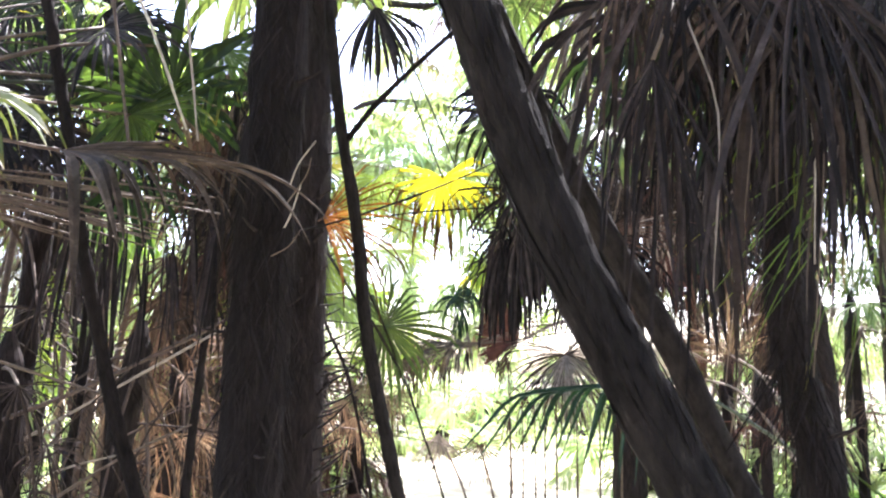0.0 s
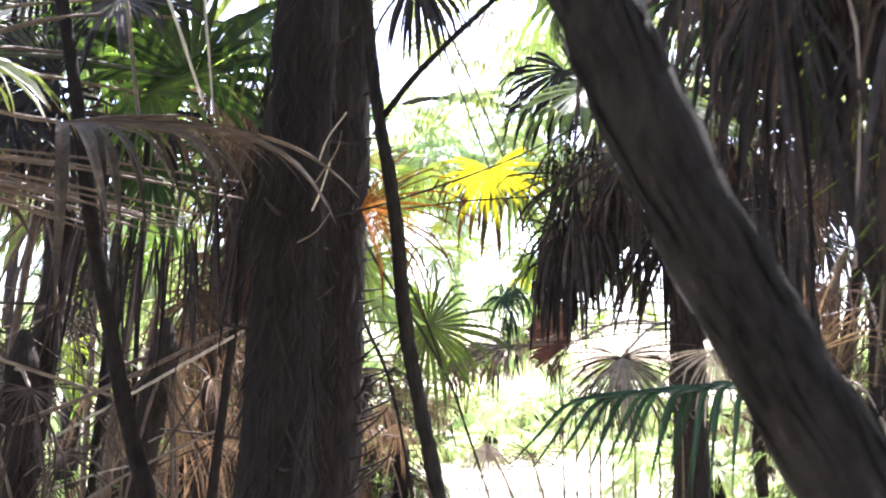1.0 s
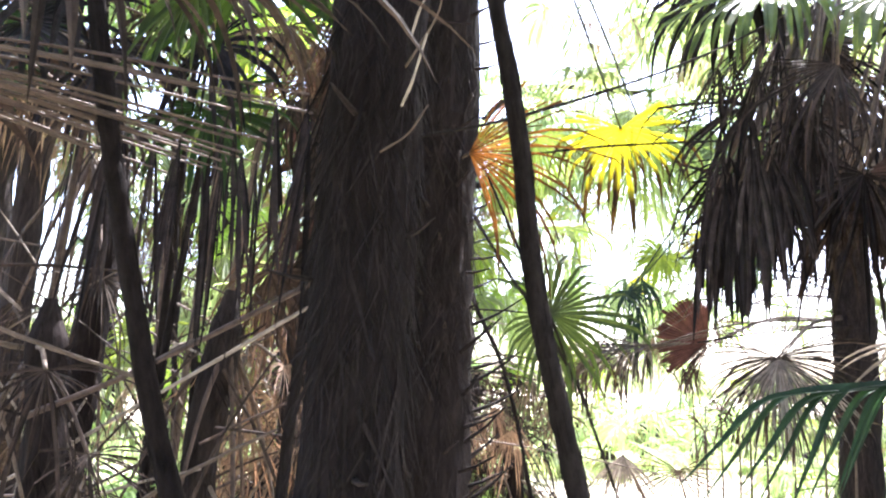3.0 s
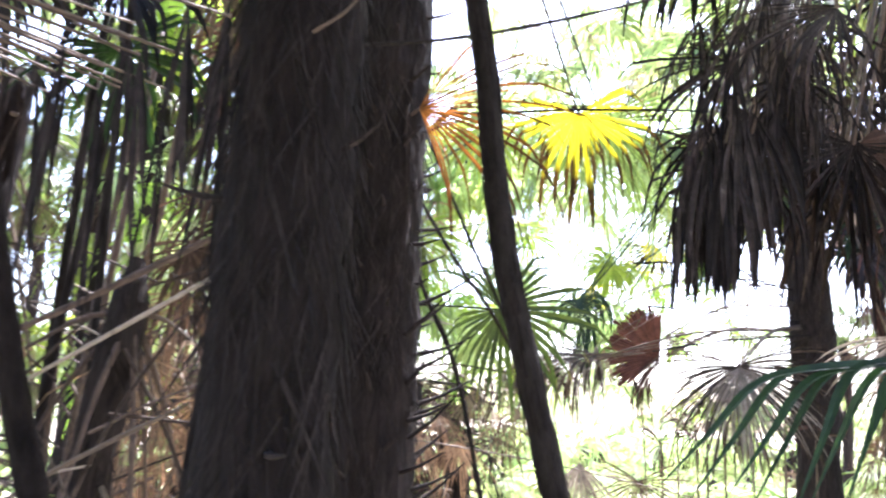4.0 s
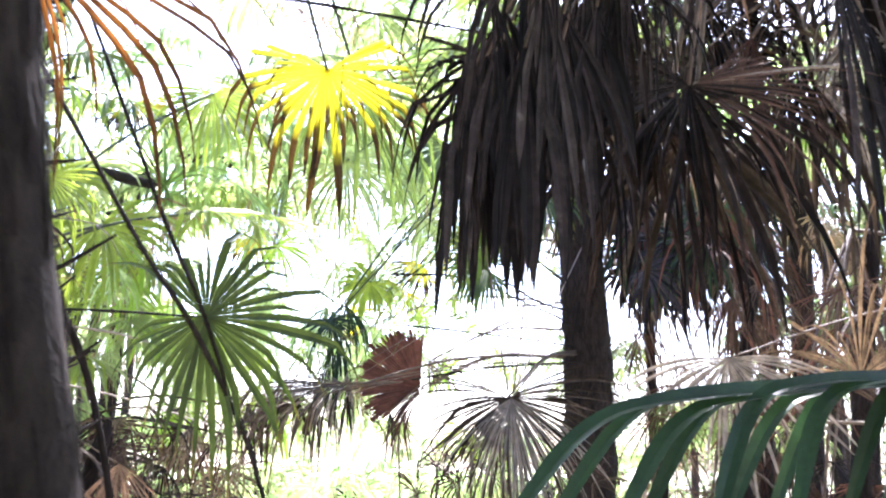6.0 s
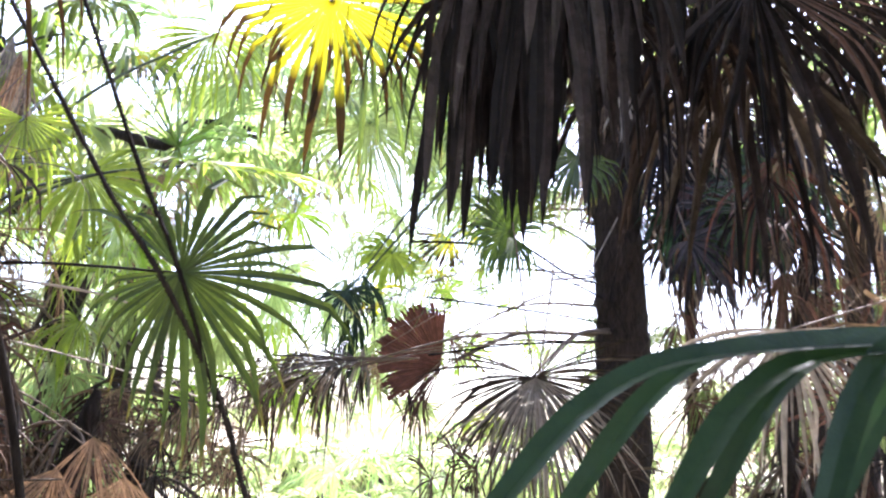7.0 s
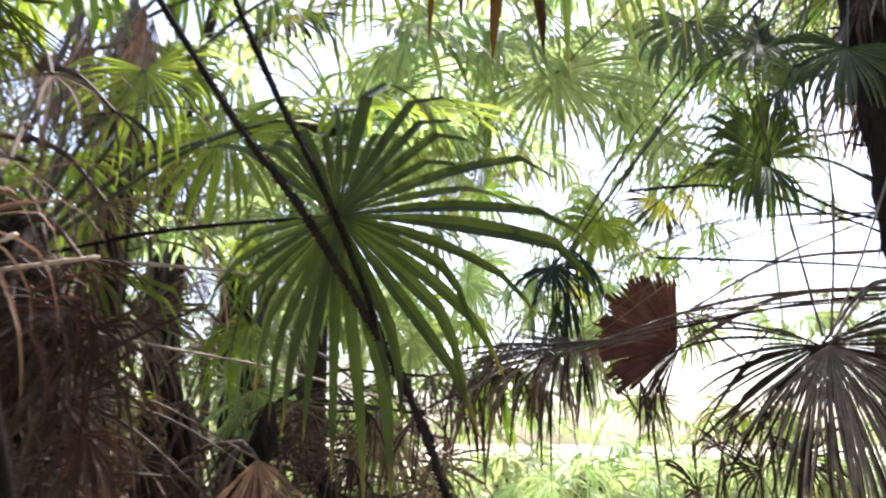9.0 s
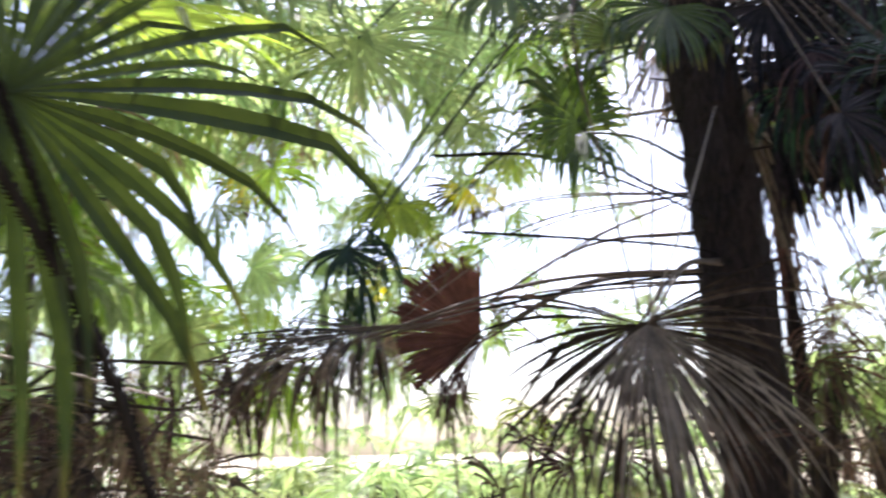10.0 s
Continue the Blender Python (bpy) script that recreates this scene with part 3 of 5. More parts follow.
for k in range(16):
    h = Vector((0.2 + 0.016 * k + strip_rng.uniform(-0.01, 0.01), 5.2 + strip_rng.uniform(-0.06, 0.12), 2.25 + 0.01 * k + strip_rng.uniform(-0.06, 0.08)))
    leaf(skirt_palm, h, (strip_rng.uniform(-0.08, 0.08), -0.03, -1), (strip_rng.uniform(-0.3, 0.3), -1, 0.2), strip_rng.uniform(0.3, 0.46), SHADED_DEAD, (0.85, 5.85, 3.4), STALK, "dead leaf hanging in broad dark strips", origin=o, name="dead_leaf", n=12, spread=strip_rng.uniform(28, 55), split=0.6, droop=2.6, tip_droop=0.8, seed=640 + k, width=1.0, ragged=0.5, missing=0.08, sway=0.3, stalk_r=0.006)
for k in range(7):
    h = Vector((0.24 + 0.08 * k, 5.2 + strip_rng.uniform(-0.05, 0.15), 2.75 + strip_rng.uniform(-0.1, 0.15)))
    leaf(skirt_palm, h, (strip_rng.uniform(-0.2, 0.2), -0.03, -1), (strip_rng.uniform(-0.4, 0.4), -1, 0.2), strip_rng.uniform(0.3, 0.45), SHADED_DEAD, (0.9, 5.9, 4.2), STALK, "dead leaf hanging in long dark strips", origin=o, name="dead_leaf", n=12, spread=strip_rng.uniform(40, 80), split=0.3, droop=3.0, tip_droop=1.0, seed=490 + k, width=0.8, ragged=0.5, missing=0.2, sway=0.4, stalk_r=0.006)
for k, (x, z) in enumerate(((1.42, 2.9), (1.5, 2.75), (1.6, 2.95))):
    leaf(skirt_palm, (x, 5.6, z), (0.12, -0.05, -1), (0.1, -1, 0.2), 0.85, SHADED_DEAD, (1.35, 6.0, 3.85), STALK, "folded dead leaf hanging straight down", origin=o, name="dead_leaf", n=10, spread=34, split=0.6, droop=1.5, seed=590 + k, width=1.0, ragged=0.4)
for k in range(15):
    h = Vector((1.1 + 0.065 * k, strip_rng.uniform(6.0, 6.7), strip_rng.uniform(2.65, 3.5)))
    leaf(skirt_palm, h, (strip_rng.uniform(-0.8, 0.8), -0.2, strip_rng.uniform(-1, 0.2)), (strip_rng.uniform(-0.3, 0.3), -1, 0.35), strip_rng.uniform(0.42, 0.6), (SHADED_DEAD, DUSK, DEAD, SHADED_DEAD, GREY)[k % 5], (2.0, 6.28, 3.35), STALK, "dry dead fan leaf pressed against its neighbours", origin=o, name="dead_leaf", n=30, spread=strip_rng.uniform(130, 240), split=0.34, droop=1.2, tip_droop=0.8, seed=3990 + k, ragged=0.4, missing=0.12, fold=0.6, uneven=0.4, sway=1.0, crooked=0.25, width=0.85, stalk_r=0.005)
skirt((1.5, 6.3, 3.45), 4, 0.7, 33, (1.4, 6.05, 3.9), 0.3)
skirt((2.05, 6.25, 3.35), 3, 0.7, 38, (2.0, 6.25, 3.3), 0.35)
leaf(skirt_palm, (0.62, 4.83, 2.65), (-0.8, -0.1, -0.5), (0.2, -0.6, 0.8), 0.5, DUSK, (0.95, 5.9, 4.2), STALK, "grey-brown dead fan leaf", origin=o, name="dead_leaf", n=28, spread=140, split=0.3, droop=1.6, tip_droop=1.0, seed=34, ragged=0.35, missing=0.1, crooked=0.25)
leaf(skirt_palm, (1.36, 6.3, 1.74), (0.1, -0.3, -1), (0, -1, 0.3), 0.5, GREY, (2.55, 6.65, 2.1), STALK, "grey dead hanging leaf", origin=o, name="dead_leaf", n=30, spread=190, split=0.35, droop=1.2, seed=35, width=0.8, ragged=0.3, stalk_r=0.004, sag=0.02)

for k, (h, ax, mat, R) in enumerate((((0.42, 5.0, 3.05), (-0.8, -0.1, -0.3), GREEN, 0.6), ((0.85, 5.05, 3.0), (0.7, -0.2, -0.3), GREEN, 0.62), ((0.30, 5.3, 3.25), (-0.5, -0.2, -0.8), SHADED_DEAD, 0.65))):
    leaf(skirt_palm, h, ax, (0, -0.5, 0.8), R, mat, (0.92, 5.9, 4.4), PETIOLE if mat is GREEN else STALK, origin=o, n=30, spread=240, split=0.42, droop=2.0, tip_droop=1.0, seed=37 + k)

# ---- the palm further on, with grey and rusty dead leaves ----
o = (1.82, 9.42, 0)
far_palm = thing("windmill_palm", "stout brown palm trunk with dead fan leaves at its base", "palm", o)
line = [(1.86, 9.42, -0.03), (1.83, 9.42, 1.5), (1.80, 9.42, 2.4), (1.72, 9.42, 3.4), (1.66, 9.42, 4.6)]
clothe(far_palm, line, 0.172, 0.162, o, FIBRE_MID, 3200, 40, 10, 0.5)
crown(far_palm, (1.66, 9.42, 4.6), o, 14, 6, 0.62, 16)
for k in range(8):
    h = Vector((2.0 + 0.14 * k, 9.2 + 0.1 * (k % 3), 3.35 + 0.12 * ((k * 5) % 4)))
    leaf(far_palm, h, (0.2, -0.2, -0.9), (0, -1, 0.3), 0.7, SHADED_DEAD, (1.7, 9.42, 4.4), STALK, "dark dead hanging leaf", origin=o, name="dead_leaf", n=26, spread=200, split=0.3, droop=2.6, tip_droop=0.8, seed=400 + k)
leaf(far_palm, (1.07, 8.56, 1.72), (0.12, -0.42, -1), (0, -1, 0.45), 0.78, GREY, (1.7, 9.3, 2.1), STALK, "grey dead fan leaf", origin=o, name="dead_leaf", n=50, spread=128, split=0.42, droop=1.0, width=0.9, seed=41, fold=1.0, uneven=0.3, ragged=0.3, crooked=0.12, sway=0.7, swell=0.0)
leaf(far_palm, (1.07, 8.66, 1.73), (0.05, -0.1, -1), (0, -1, 0.25), 0.8, DUSK, (1.7, 9.32, 2.12), STALK, "dark thin-rayed dead fan leaf", origin=o, name="dead_leaf", n=72, spread=236, split=0.36, droop=1.0, width=1.0, seed=412, fold=0.8, uneven=0.35, ragged=0.3, crooked=0.18, missing=0.05, sway=0.9)
leaf(far_palm, (0.735, 10.35, 1.90), (-0.88, -0.1, 0.42), (0, -1, 0.15), 0.52, RUST, (1.7, 9.5, 2.1), STALK, "rust-brown half-folded dead leaf", origin=o, name="dead_leaf", n=32, spread=132, split=0.97, droop=0.08, seed=42, uneven=0.03, width=1.05, fold=0.4, sway=0.03, crooked=0.06, ragged=0.09)
leaf(far_palm, (0.74, 10.33, 1.88), (-0.9, -0.1, -0.45), (0, -1, 0.2), 0.48, RUST_DARK, (1.7, 9.5, 2.1), STALK, "torn lower strips of a dead leaf", origin=o, name="dead_leaf", n=13, spread=75, split=0.4, droop=1.6, seed=421, ragged=0.45, width=0.9, sway=1.0)
leaf(far_palm, (0.78, 10.3, 2.1), (0.7, -0.1, -0.3), (0, -1, 0.3), 0.45, RUST, (1.7, 9.5, 2.3), STALK, "rust-brown dead leaf", origin=o, name="dead_leaf", n=18, spread=130, split=0.22, droop=2.2, tip_droop=1.0, seed=43, width=0.9, ragged=0.5, missing=0.15, sway=1.6, crooked=0.4)
leaf(far_palm, (1.22, 9.87, 2.94), (-0.25, -0.1, 1), (0.1, -1, 0.2), 0.52, GREEN, (1.75, 9.5, 2.6), PETIOLE, origin=o, n=36, spread=210, split=0.5, droop=0.3, tip_droop=1.6, seed=44)
leaf(far_palm, (1.35, 10.0, 3.45), (-0.3, -0.3, 0.5), (0, -0.7, 0.8), 0.6, BLUE_GREEN, (1.75, 9.5, 3.2), PETIOLE, origin=o, n=34, spread=280, split=0.5, droop=0.9, tip_droop=1.4, seed=45)
leaf(far_palm, (0.055, 10.72, 3.86), (0.35, -0.3, -0.9), (0, -1, 0.3), 0.85, GLARE_GREEN, (1.6, 9.5, 4.4), PETIOLE, "pale sunlit fan leaf", origin=o, n=40, spread=230, split=0.4, droop=0.7, tip_droop=0.2, seed=46, width=0.8)
for k, (h, ax, R, mat) in enumerate((((1.16, 9.6, 3.5), (-0.7, -0.2, -0.3), 0.55, DEEP_GREEN), ((0.8, 9.7, 3.7), (-0.3, -0.3, -0.8), 0.5, GREEN))):
    leaf(far_palm, h, ax, (0, -0.6, 0.8), R, mat, (1.68, 9.42, 4.3), PETIOLE, origin=o, n=34, spread=240, split=0.45, droop=1.2, tip_droop=0.8, seed=4700 + k)
for k, (h, ax, R) in enumerate((((0.93, 8.8, 2.58), (-0.45, -0.2, 0.6), 0.44), ((0.97, 8.85, 2.56), (-0.8, -0.2, -0.2), 0.4), ((1.3, 8.7, 3.05), (-0.3, -0.3, -0.7), 0.45))):
    leaf(far_palm, h, ax, (0, -0.8, 0.5), R, DEEP_GREEN, (1.68, 9.4, 4.2), PETIOLE, "dark green fan leaf", origin=o, n=32, spread=240, split=0.42, droop=1.1, tip_droop=0.8, seed=4730 + k, stalk_r=0.006)
leaf(far_palm, (1.18, 8.8, 2.95), (-1, -0.15, 0.05), (-0.1, 0.1, 1), 0.7, GREEN, (1.7, 9.42, 3.9), PETIOLE, "arching green leaf with fingers folded down", origin=o, n=15, spread=110, split=0.12, droop=0.4, tip_droop=2.4, bend=(0.14, 0.75), seed=4740, width=2.0, steps=14, ragged=0.15, sway=0.5, crooked=0.0, stalk_r=0.006)
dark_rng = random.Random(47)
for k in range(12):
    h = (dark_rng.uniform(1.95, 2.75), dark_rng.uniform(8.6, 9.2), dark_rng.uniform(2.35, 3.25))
    leaf(far_palm, h, (dark_rng.uniform(-0.6, 0.6), -0.2, dark_rng.uniform(-1, 0)), (dark_rng.uniform(-0.3, 0.3), -0.9, 0.5), dark_rng.uniform(0.4, 0.55), (SHADE_GREEN, SHADED_DEAD, RUST_DARK)[k % 3], (1.72, 9.42, 3.9), STALK, "dark leaf hanging in the shade", origin=o, name="dead_leaf", n=26, spread=dark_rng.uniform(140, 240), split=0.35, droop=1.8, tip_droop=0.9, seed=4760 + k, ragged=0.4, missing=0.12, sway=1.2, crooked=0.25, stalk_r=0.006)
leaf(far_palm, (0.33, 11.0, 2.85), (-0.4, -0.2, -0.5), (0, -0.9, 0.5), 0.42, LIME, (1.7, 9.6, 4.2), PETIOLE, origin=o, n=26, spread=280, split=0.5, droop=1.0, tip_droop=0.6, seed=4710)
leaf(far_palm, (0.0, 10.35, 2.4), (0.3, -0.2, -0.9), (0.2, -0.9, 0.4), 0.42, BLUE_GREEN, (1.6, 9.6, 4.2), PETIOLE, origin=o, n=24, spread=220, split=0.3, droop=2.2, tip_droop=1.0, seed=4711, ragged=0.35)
leaf(far_palm, (0.42, 11.5, 2.8), (0, -0.2, 0.8), (0, -1, 0.2), 0.32, GLARE_GREEN, (1.75, 9.6, 3.0), PETIOLE, origin=o, n=24, spread=220, split=0.5, droop=0.8, seed=47)
leaf(far_palm, (0.9, 11.8, 3.2), (-0.6, -0.2, -0.6), (0, -1, 0.3), 0.4, YELLOW, (1.75, 9.6, 3.4), PETIOLE, origin=o, n=24, spread=150, split=0.5, droop=0.8, seed=48)

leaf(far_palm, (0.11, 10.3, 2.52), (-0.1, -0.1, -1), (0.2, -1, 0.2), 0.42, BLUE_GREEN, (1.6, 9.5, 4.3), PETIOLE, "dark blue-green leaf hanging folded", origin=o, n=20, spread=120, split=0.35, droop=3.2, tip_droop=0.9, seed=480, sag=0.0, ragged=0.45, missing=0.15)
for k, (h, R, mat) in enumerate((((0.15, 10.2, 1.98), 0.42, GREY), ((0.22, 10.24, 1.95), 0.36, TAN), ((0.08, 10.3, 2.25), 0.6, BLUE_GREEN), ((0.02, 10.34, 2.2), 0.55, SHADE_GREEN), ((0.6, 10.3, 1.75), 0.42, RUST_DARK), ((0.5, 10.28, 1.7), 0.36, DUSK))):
    leaf(far_palm, h, (0.08 * (k % 3) - 0.08, -0.05, -1), (0.2, -1, 0.2), R, mat, (1.7, 9.5, 2.5), STALK, "narrow leaf hanging in folded strands", origin=o, name="dead_leaf", n=12, spread=44, split=0.35, droop=1.6, tip_droop=0.5, seed=4800 + k, ragged=0.5, sway=0.8, crooked=0.2, stalk_r=0.004)
gap_rng = random.Random(53)
for k in range(20):
    h = (gap_rng.uniform(-0.4, 0.4) if k % 3 else gap_rng.uniform(0.4, 1.1), gap_rng.uniform(10.4, 11.8), gap_rng.uniform(1.5, 2.7) if k % 3 else gap_rng.uniform(2.3, 3.0))
    leaf(far_palm, h, (gap_rng.uniform(-0.8, 0.8), -0.3, gap_rng.uniform(-1, 0.3)), (gap_rng.uniform(-0.5, 0.5), -0.8, 0.5), gap_rng.uniform(0.24, 0.36), (LIME, GREEN, GLARE_GREEN)[k % 3], (1.68, 9.5, 3.9), PETIOLE, "small sunlit green fan leaf", origin=o, n=20, spread=gap_rng.uniform(110, 230), split=0.35, droop=1.4, tip_droop=0.9, seed=4850 + k, ragged=0.45, missing=0.15, sway=1.4, crooked=0.3, uneven=0.4, stalk_r=0.004, joined=True)
leaf(far_palm, (0.0, 9.4, 1.76), (-1, -0.15, -0.02), (0, -0.35, 1), 1.0, DEAD, (1.75, 9.42, 2.1), STALK, "drooping dead leaf on a long arched stalk", origin=o, name="dead_leaf", n=46, spread=150, split=0.35, droop=2.0, tip_droop=0.9, seed=49, sag=0.06, ragged=0.3)
for k, (h, ax, R, mat) in enumerate((((0.12, 9.42, 1.82), (-1, -0.1, -0.12), 0.85, DUSK), ((-0.2, 9.45, 1.7), (-0.9, -0.1, -0.4), 0.6, DEAD))):
    leaf(far_palm, h, ax, (0, -0.4, 1), R, mat, (1.75, 9.42, 2.05), STALK, "drooping dead leaf with long hanging strands", origin=o, name="dead_leaf", n=30, spread=130, split=0.25, droop=0.6, tip_droop=1.8, bend=(0.2, 0.7), seed=494 + k, sag=0.04, ragged=0.4, steps=12, sway=0.8, missing=0.12, stalk_r=0.005)
for k in range(9):
    h = (-0.75 + 0.11 * k, 9.4 + 0.05 * (k % 3), 1.66 + 0.012 * k)
    leaf(far_palm, h, (0.12 * (k % 3) - 0.15, -0.1, -1), (0.3, -1, 0.2), 0.3 + 0.05 * (k % 4), (DEAD, GREY, DUSK)[k % 3], (0.5, 9.4, 1.86), STALK, "thin dead strands hanging from an arched stalk", origin=o, name="dead_leaf", n=7, spread=44, split=0.3, droop=1.2, tip_droop=0.5, seed=4900 + k, ragged=0.5, sway=1.2, crooked=0.3, stalk_r=0.003, sag=0.04)
for k in range(9):
    a = k * 0.7
    leaf(far_palm, (1.7 + 0.17 * math.cos(a), 9.42 + 0.17 * math.sin(a), 3.02 + 0.1 * k), (0.35 * math.cos(a), 0.35 * math.sin(a), -1), (math.cos(a), math.sin(a), 0.2), 0.42, GREY if k % 2 else DEAD, (1.7, 9.42, 3.02 + 0.1 * k), STALK, "dry leaf base hanging on the trunk", origin=o, name="dead_leaf", n=12, spread=70, split=0.4, droop=0.8, seed=420 + k, ragged=0.4)
for k in range(10):
    h = Vector((2.45 + 0.095 * (k % 8), 10.1 + 0.14 * (k % 4), 3.0 + 0.45 * (k // 8) + 0.1 * ((k * 5) % 4)))
    leaf(far_palm, h, (0.15 - 0.1 * (k % 4), -0.2, -0.9), (0.2 * (k % 3) - 0.2, -1, 0.3), 0.62, (SHADED_DEAD, SHADED_DEAD, GREEN, RUST_DARK)[k % 4], (1.7, 9.5, 4.3), STALK, "dark dead hanging leaf", origin=o, name="dead_leaf", n=26, spread=200, split=0.35, droop=2.2, tip_droop=0.6, seed=460 + k)
for k in range(7):
    h = Vector((2.62 + 0.12 * (k % 6), 10.2 + 0.14 * (k % 4), 1.75 + 0.5 * (k // 6) + 0.1 * ((k * 5) % 4)))
    leaf(far_palm, h, (0.3 - 0.2 * (k % 4), -0.2, -0.9), (0.2 * (k % 3) - 0.2, -1, 0.3), 0.55, (RUST_DARK, GREEN, DEAD)[k % 3], (1.75, 9.5, 3.6), STALK, "dark dead hanging leaf", origin=o, name="dead_leaf", n=24, spread=180, split=0.25, droop=2.2, tip_droop=0.6, seed=510 + k, missing=0.2, ragged=0.4, width=0.7)
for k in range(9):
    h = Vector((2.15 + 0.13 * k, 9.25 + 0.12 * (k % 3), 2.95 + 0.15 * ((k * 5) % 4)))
    leaf(far_palm, h, (0.3 - 0.1 * (k % 4), -0.2, -0.7), (0, -1, 0.4), 0.55, SHADED_DEAD if k % 3 else BLUE_GREEN, (1.75, 9.42, 3.8), STALK, origin=o, name="dead_leaf", n=24, spread=220, split=0.35, droop=1.8, tip_droop=0.6, seed=440 + k)

# ---- palm at the left with the big green fan ----
o = (-1.75, 7.5, 0)
left_palm = thing("windmill_palm", "shaggy dark palm trunk among hanging dead leaves", "palm", o)
line = [(-1.68, 7.5, -0.03), (-1.72, 7.5, 1.2), (-1.76, 7.51, 1.6), (-1.78, 7.52, 1.92)]
clothe(left_palm, line, 0.15, 0.14, o, FIBRE_MID, 2600, 24, 12)
crown(left_palm, (-1.78, 7.52, 1.92), o, 0, 9, 0.58, 17, dead_mat=DEAD, skirt_drop=1.0, reach=0.6)
crown(left_palm, (-1.78, 7.52, 1.85), o, 0, 9, 0.6, 19, dead_mat=DEAD, skirt_drop=1.3)
leaf(left_palm, (-0.545, 6.88, 1.865), (0.8, -0.1, -0.25), (-0.1, -1, 0.12), 0.64, FAN_GREEN, (-1.77, 7.5, 1.9), STEM, "large green fan leaf", origin=o, stalk_r=0.006, n=34, spread=325, split=0.33, droop=0.85, tip_droop=0.9, seed=51, sag=0.02, cup=-0.05, width=0.97, ragged=0.24, fold=0.3, uneven=0.22, sway=0.5, swell=0.0, crooked=0.0)
leaf(left_palm, (-1.457, 7.675, 2.63), (0.15, -0.4, -1), (0, -1, 0.4), 0.5, LIME, (-1.78, 7.52, 1.9), PETIOLE, "pale grey-green hanging fan leaf", origin=o, n=32, spread=250, split=0.35, droop=1.3, tip_droop=0.5, seed=52, width=0.85)
leaf(left_palm, (-1.23, 7.9, 2.46), (0.35, -0.4, -0.9), (0, -1, 0.5), 0.5, LIME, (-1.78, 7.52, 1.9), PETIOLE, origin=o, n=34, spread=270, split=0.4, droop=1.2, tip_droop=0.4, seed=53, width=0.85)
leaf(left_palm, (-0.765, 8.03, 3.28), (0.1, -0.3, -1), (0, -1, 0.3), 0.52, LIME, (-1.78, 7.52, 1.9), PETIOLE, "sunlit yellow-green hanging leaf", origin=o, n=30, spread=240, split=0.35, droop=1.5, tip_droop=0.6, seed=55, width=0.8)
leaf(left_palm, (-0.75, 8.1, 2.62), (1, -0.2, -0.12), (0, -0.3, 1), 0.66, LIME, (-1.78, 7.52, 1.9), PETIOLE, origin=o, n=34, spread=220, split=0.5, droop=0.45, tip_droop=0.2, seed=56)
leaf(left_palm, (-1.5, 9.4, 3.7), (0.6, -0.3, -0.2), (0, -0.7, 0.7), 0.55, YELLOW, (-1.78, 7.52, 1.9), PETIOLE, "yellowing fan leaf", origin=o, n=28, spread=160, split=0.5, droop=0.8, seed=57)

leaf(left_palm, (-1.74, 6.9, 2.82), (0.55, -0.2, -0.7), (0, -0.8, 0.6), 0.44, SHADE_GREEN, (-1.78, 7.52, 1.9), PETIOLE, "dark green drooping fan leaf", origin=o, n=28, spread=210, split=0.4, droop=1.2, tip_droop=0.6, seed=590, swell=0.0)
leaf(left_palm, (-1.75, 7.75, 2.35), (0.1, -0.3, -1), (0.1, -1, 0.4), 0.5, LIME, (-1.78, 7.52, 1.9), PETIOLE, origin=o, n=28, spread=200, split=0.3, droop=1.4, tip_droop=0.6, seed=591, ragged=0.3)
mat_rng = random.Random(71)
for k in range(5):
    leaf(left_palm, (-1.6 - 0.09 * k, 8.0 + 0.1 * (k % 3), 3.0 + 0.12 * (k % 3)), (0.1 - 0.05 * k, -0.1, -1), (0.2, -1, 0.2), 0.62 + 0.05 * k, TAN if k % 2 else GREY, (-1.78, 7.54, 1.9), STALK, "pale dead leaf hanging folded in strips", origin=o, name="dead_leaf", n=12, spread=34, split=0.35, droop=1.4, seed=7040 + k, ragged=0.45, sway=1.2, crooked=0.25, stalk_r=0.004, sag=0.12)
for k in range(30):
    h = Vector((mat_rng.uniform(-2.35, -1.3), mat_rng.uniform(6.75, 7.45), mat_rng.uniform(0.9, 2.0) if k % 4 else mat_rng.uniform(1.8, 2.35)))
    leaf(left_palm, h, (mat_rng.uniform(-0.8, 0.8), -0.3, mat_rng.uniform(-1.0, 0.1)), (mat_rng.uniform(-0.4, 0.4), -0.8, 0.6), mat_rng.uniform(0.32, 0.5), (DEAD, TAN, RUST_DARK, DEAD, DUSK)[k % 5], (-1.75, 7.5, h.z + 0.25), STALK, "withered dead leaf", origin=o, name="dead_leaf", n=24, spread=mat_rng.uniform(140, 280), split=0.2, droop=1.8, tip_droop=0.9, seed=7100 + k, width=0.7, ragged=0.45, missing=0.2, sway=1.6, crooked=0.35, uneven=0.4, joined=True)
for k in range(36):
    h = Vector((mat_rng.uniform(-2.7, -1.3), mat_rng.uniform(7.2, 8.2), mat_rng.uniform(0.5, 1.65)))
    leaf(left_palm, h, (mat_rng.uniform(-0.8, 0.8), -0.3, mat_rng.uniform(-1.0, 0.1)), (mat_rng.uniform(-0.4, 0.4), -0.8, 0.6), mat_rng.uniform(0.3, 0.46), (DEAD, TAN, RUST_DARK, DEAD)[k % 4], (-1.72, 7.52, max(0.3, h.z - 0.1)), STALK, "withered dead leaf", origin=o, name="dead_leaf", n=22, spread=mat_rng.uniform(140, 280), split=0.2, droop=1.8, tip_droop=0.9, seed=7200 + k, width=0.7, ragged=0.45, missing=0.2, sway=1.6, crooked=0.35, uneven=0.4, joined=True, steps=5)
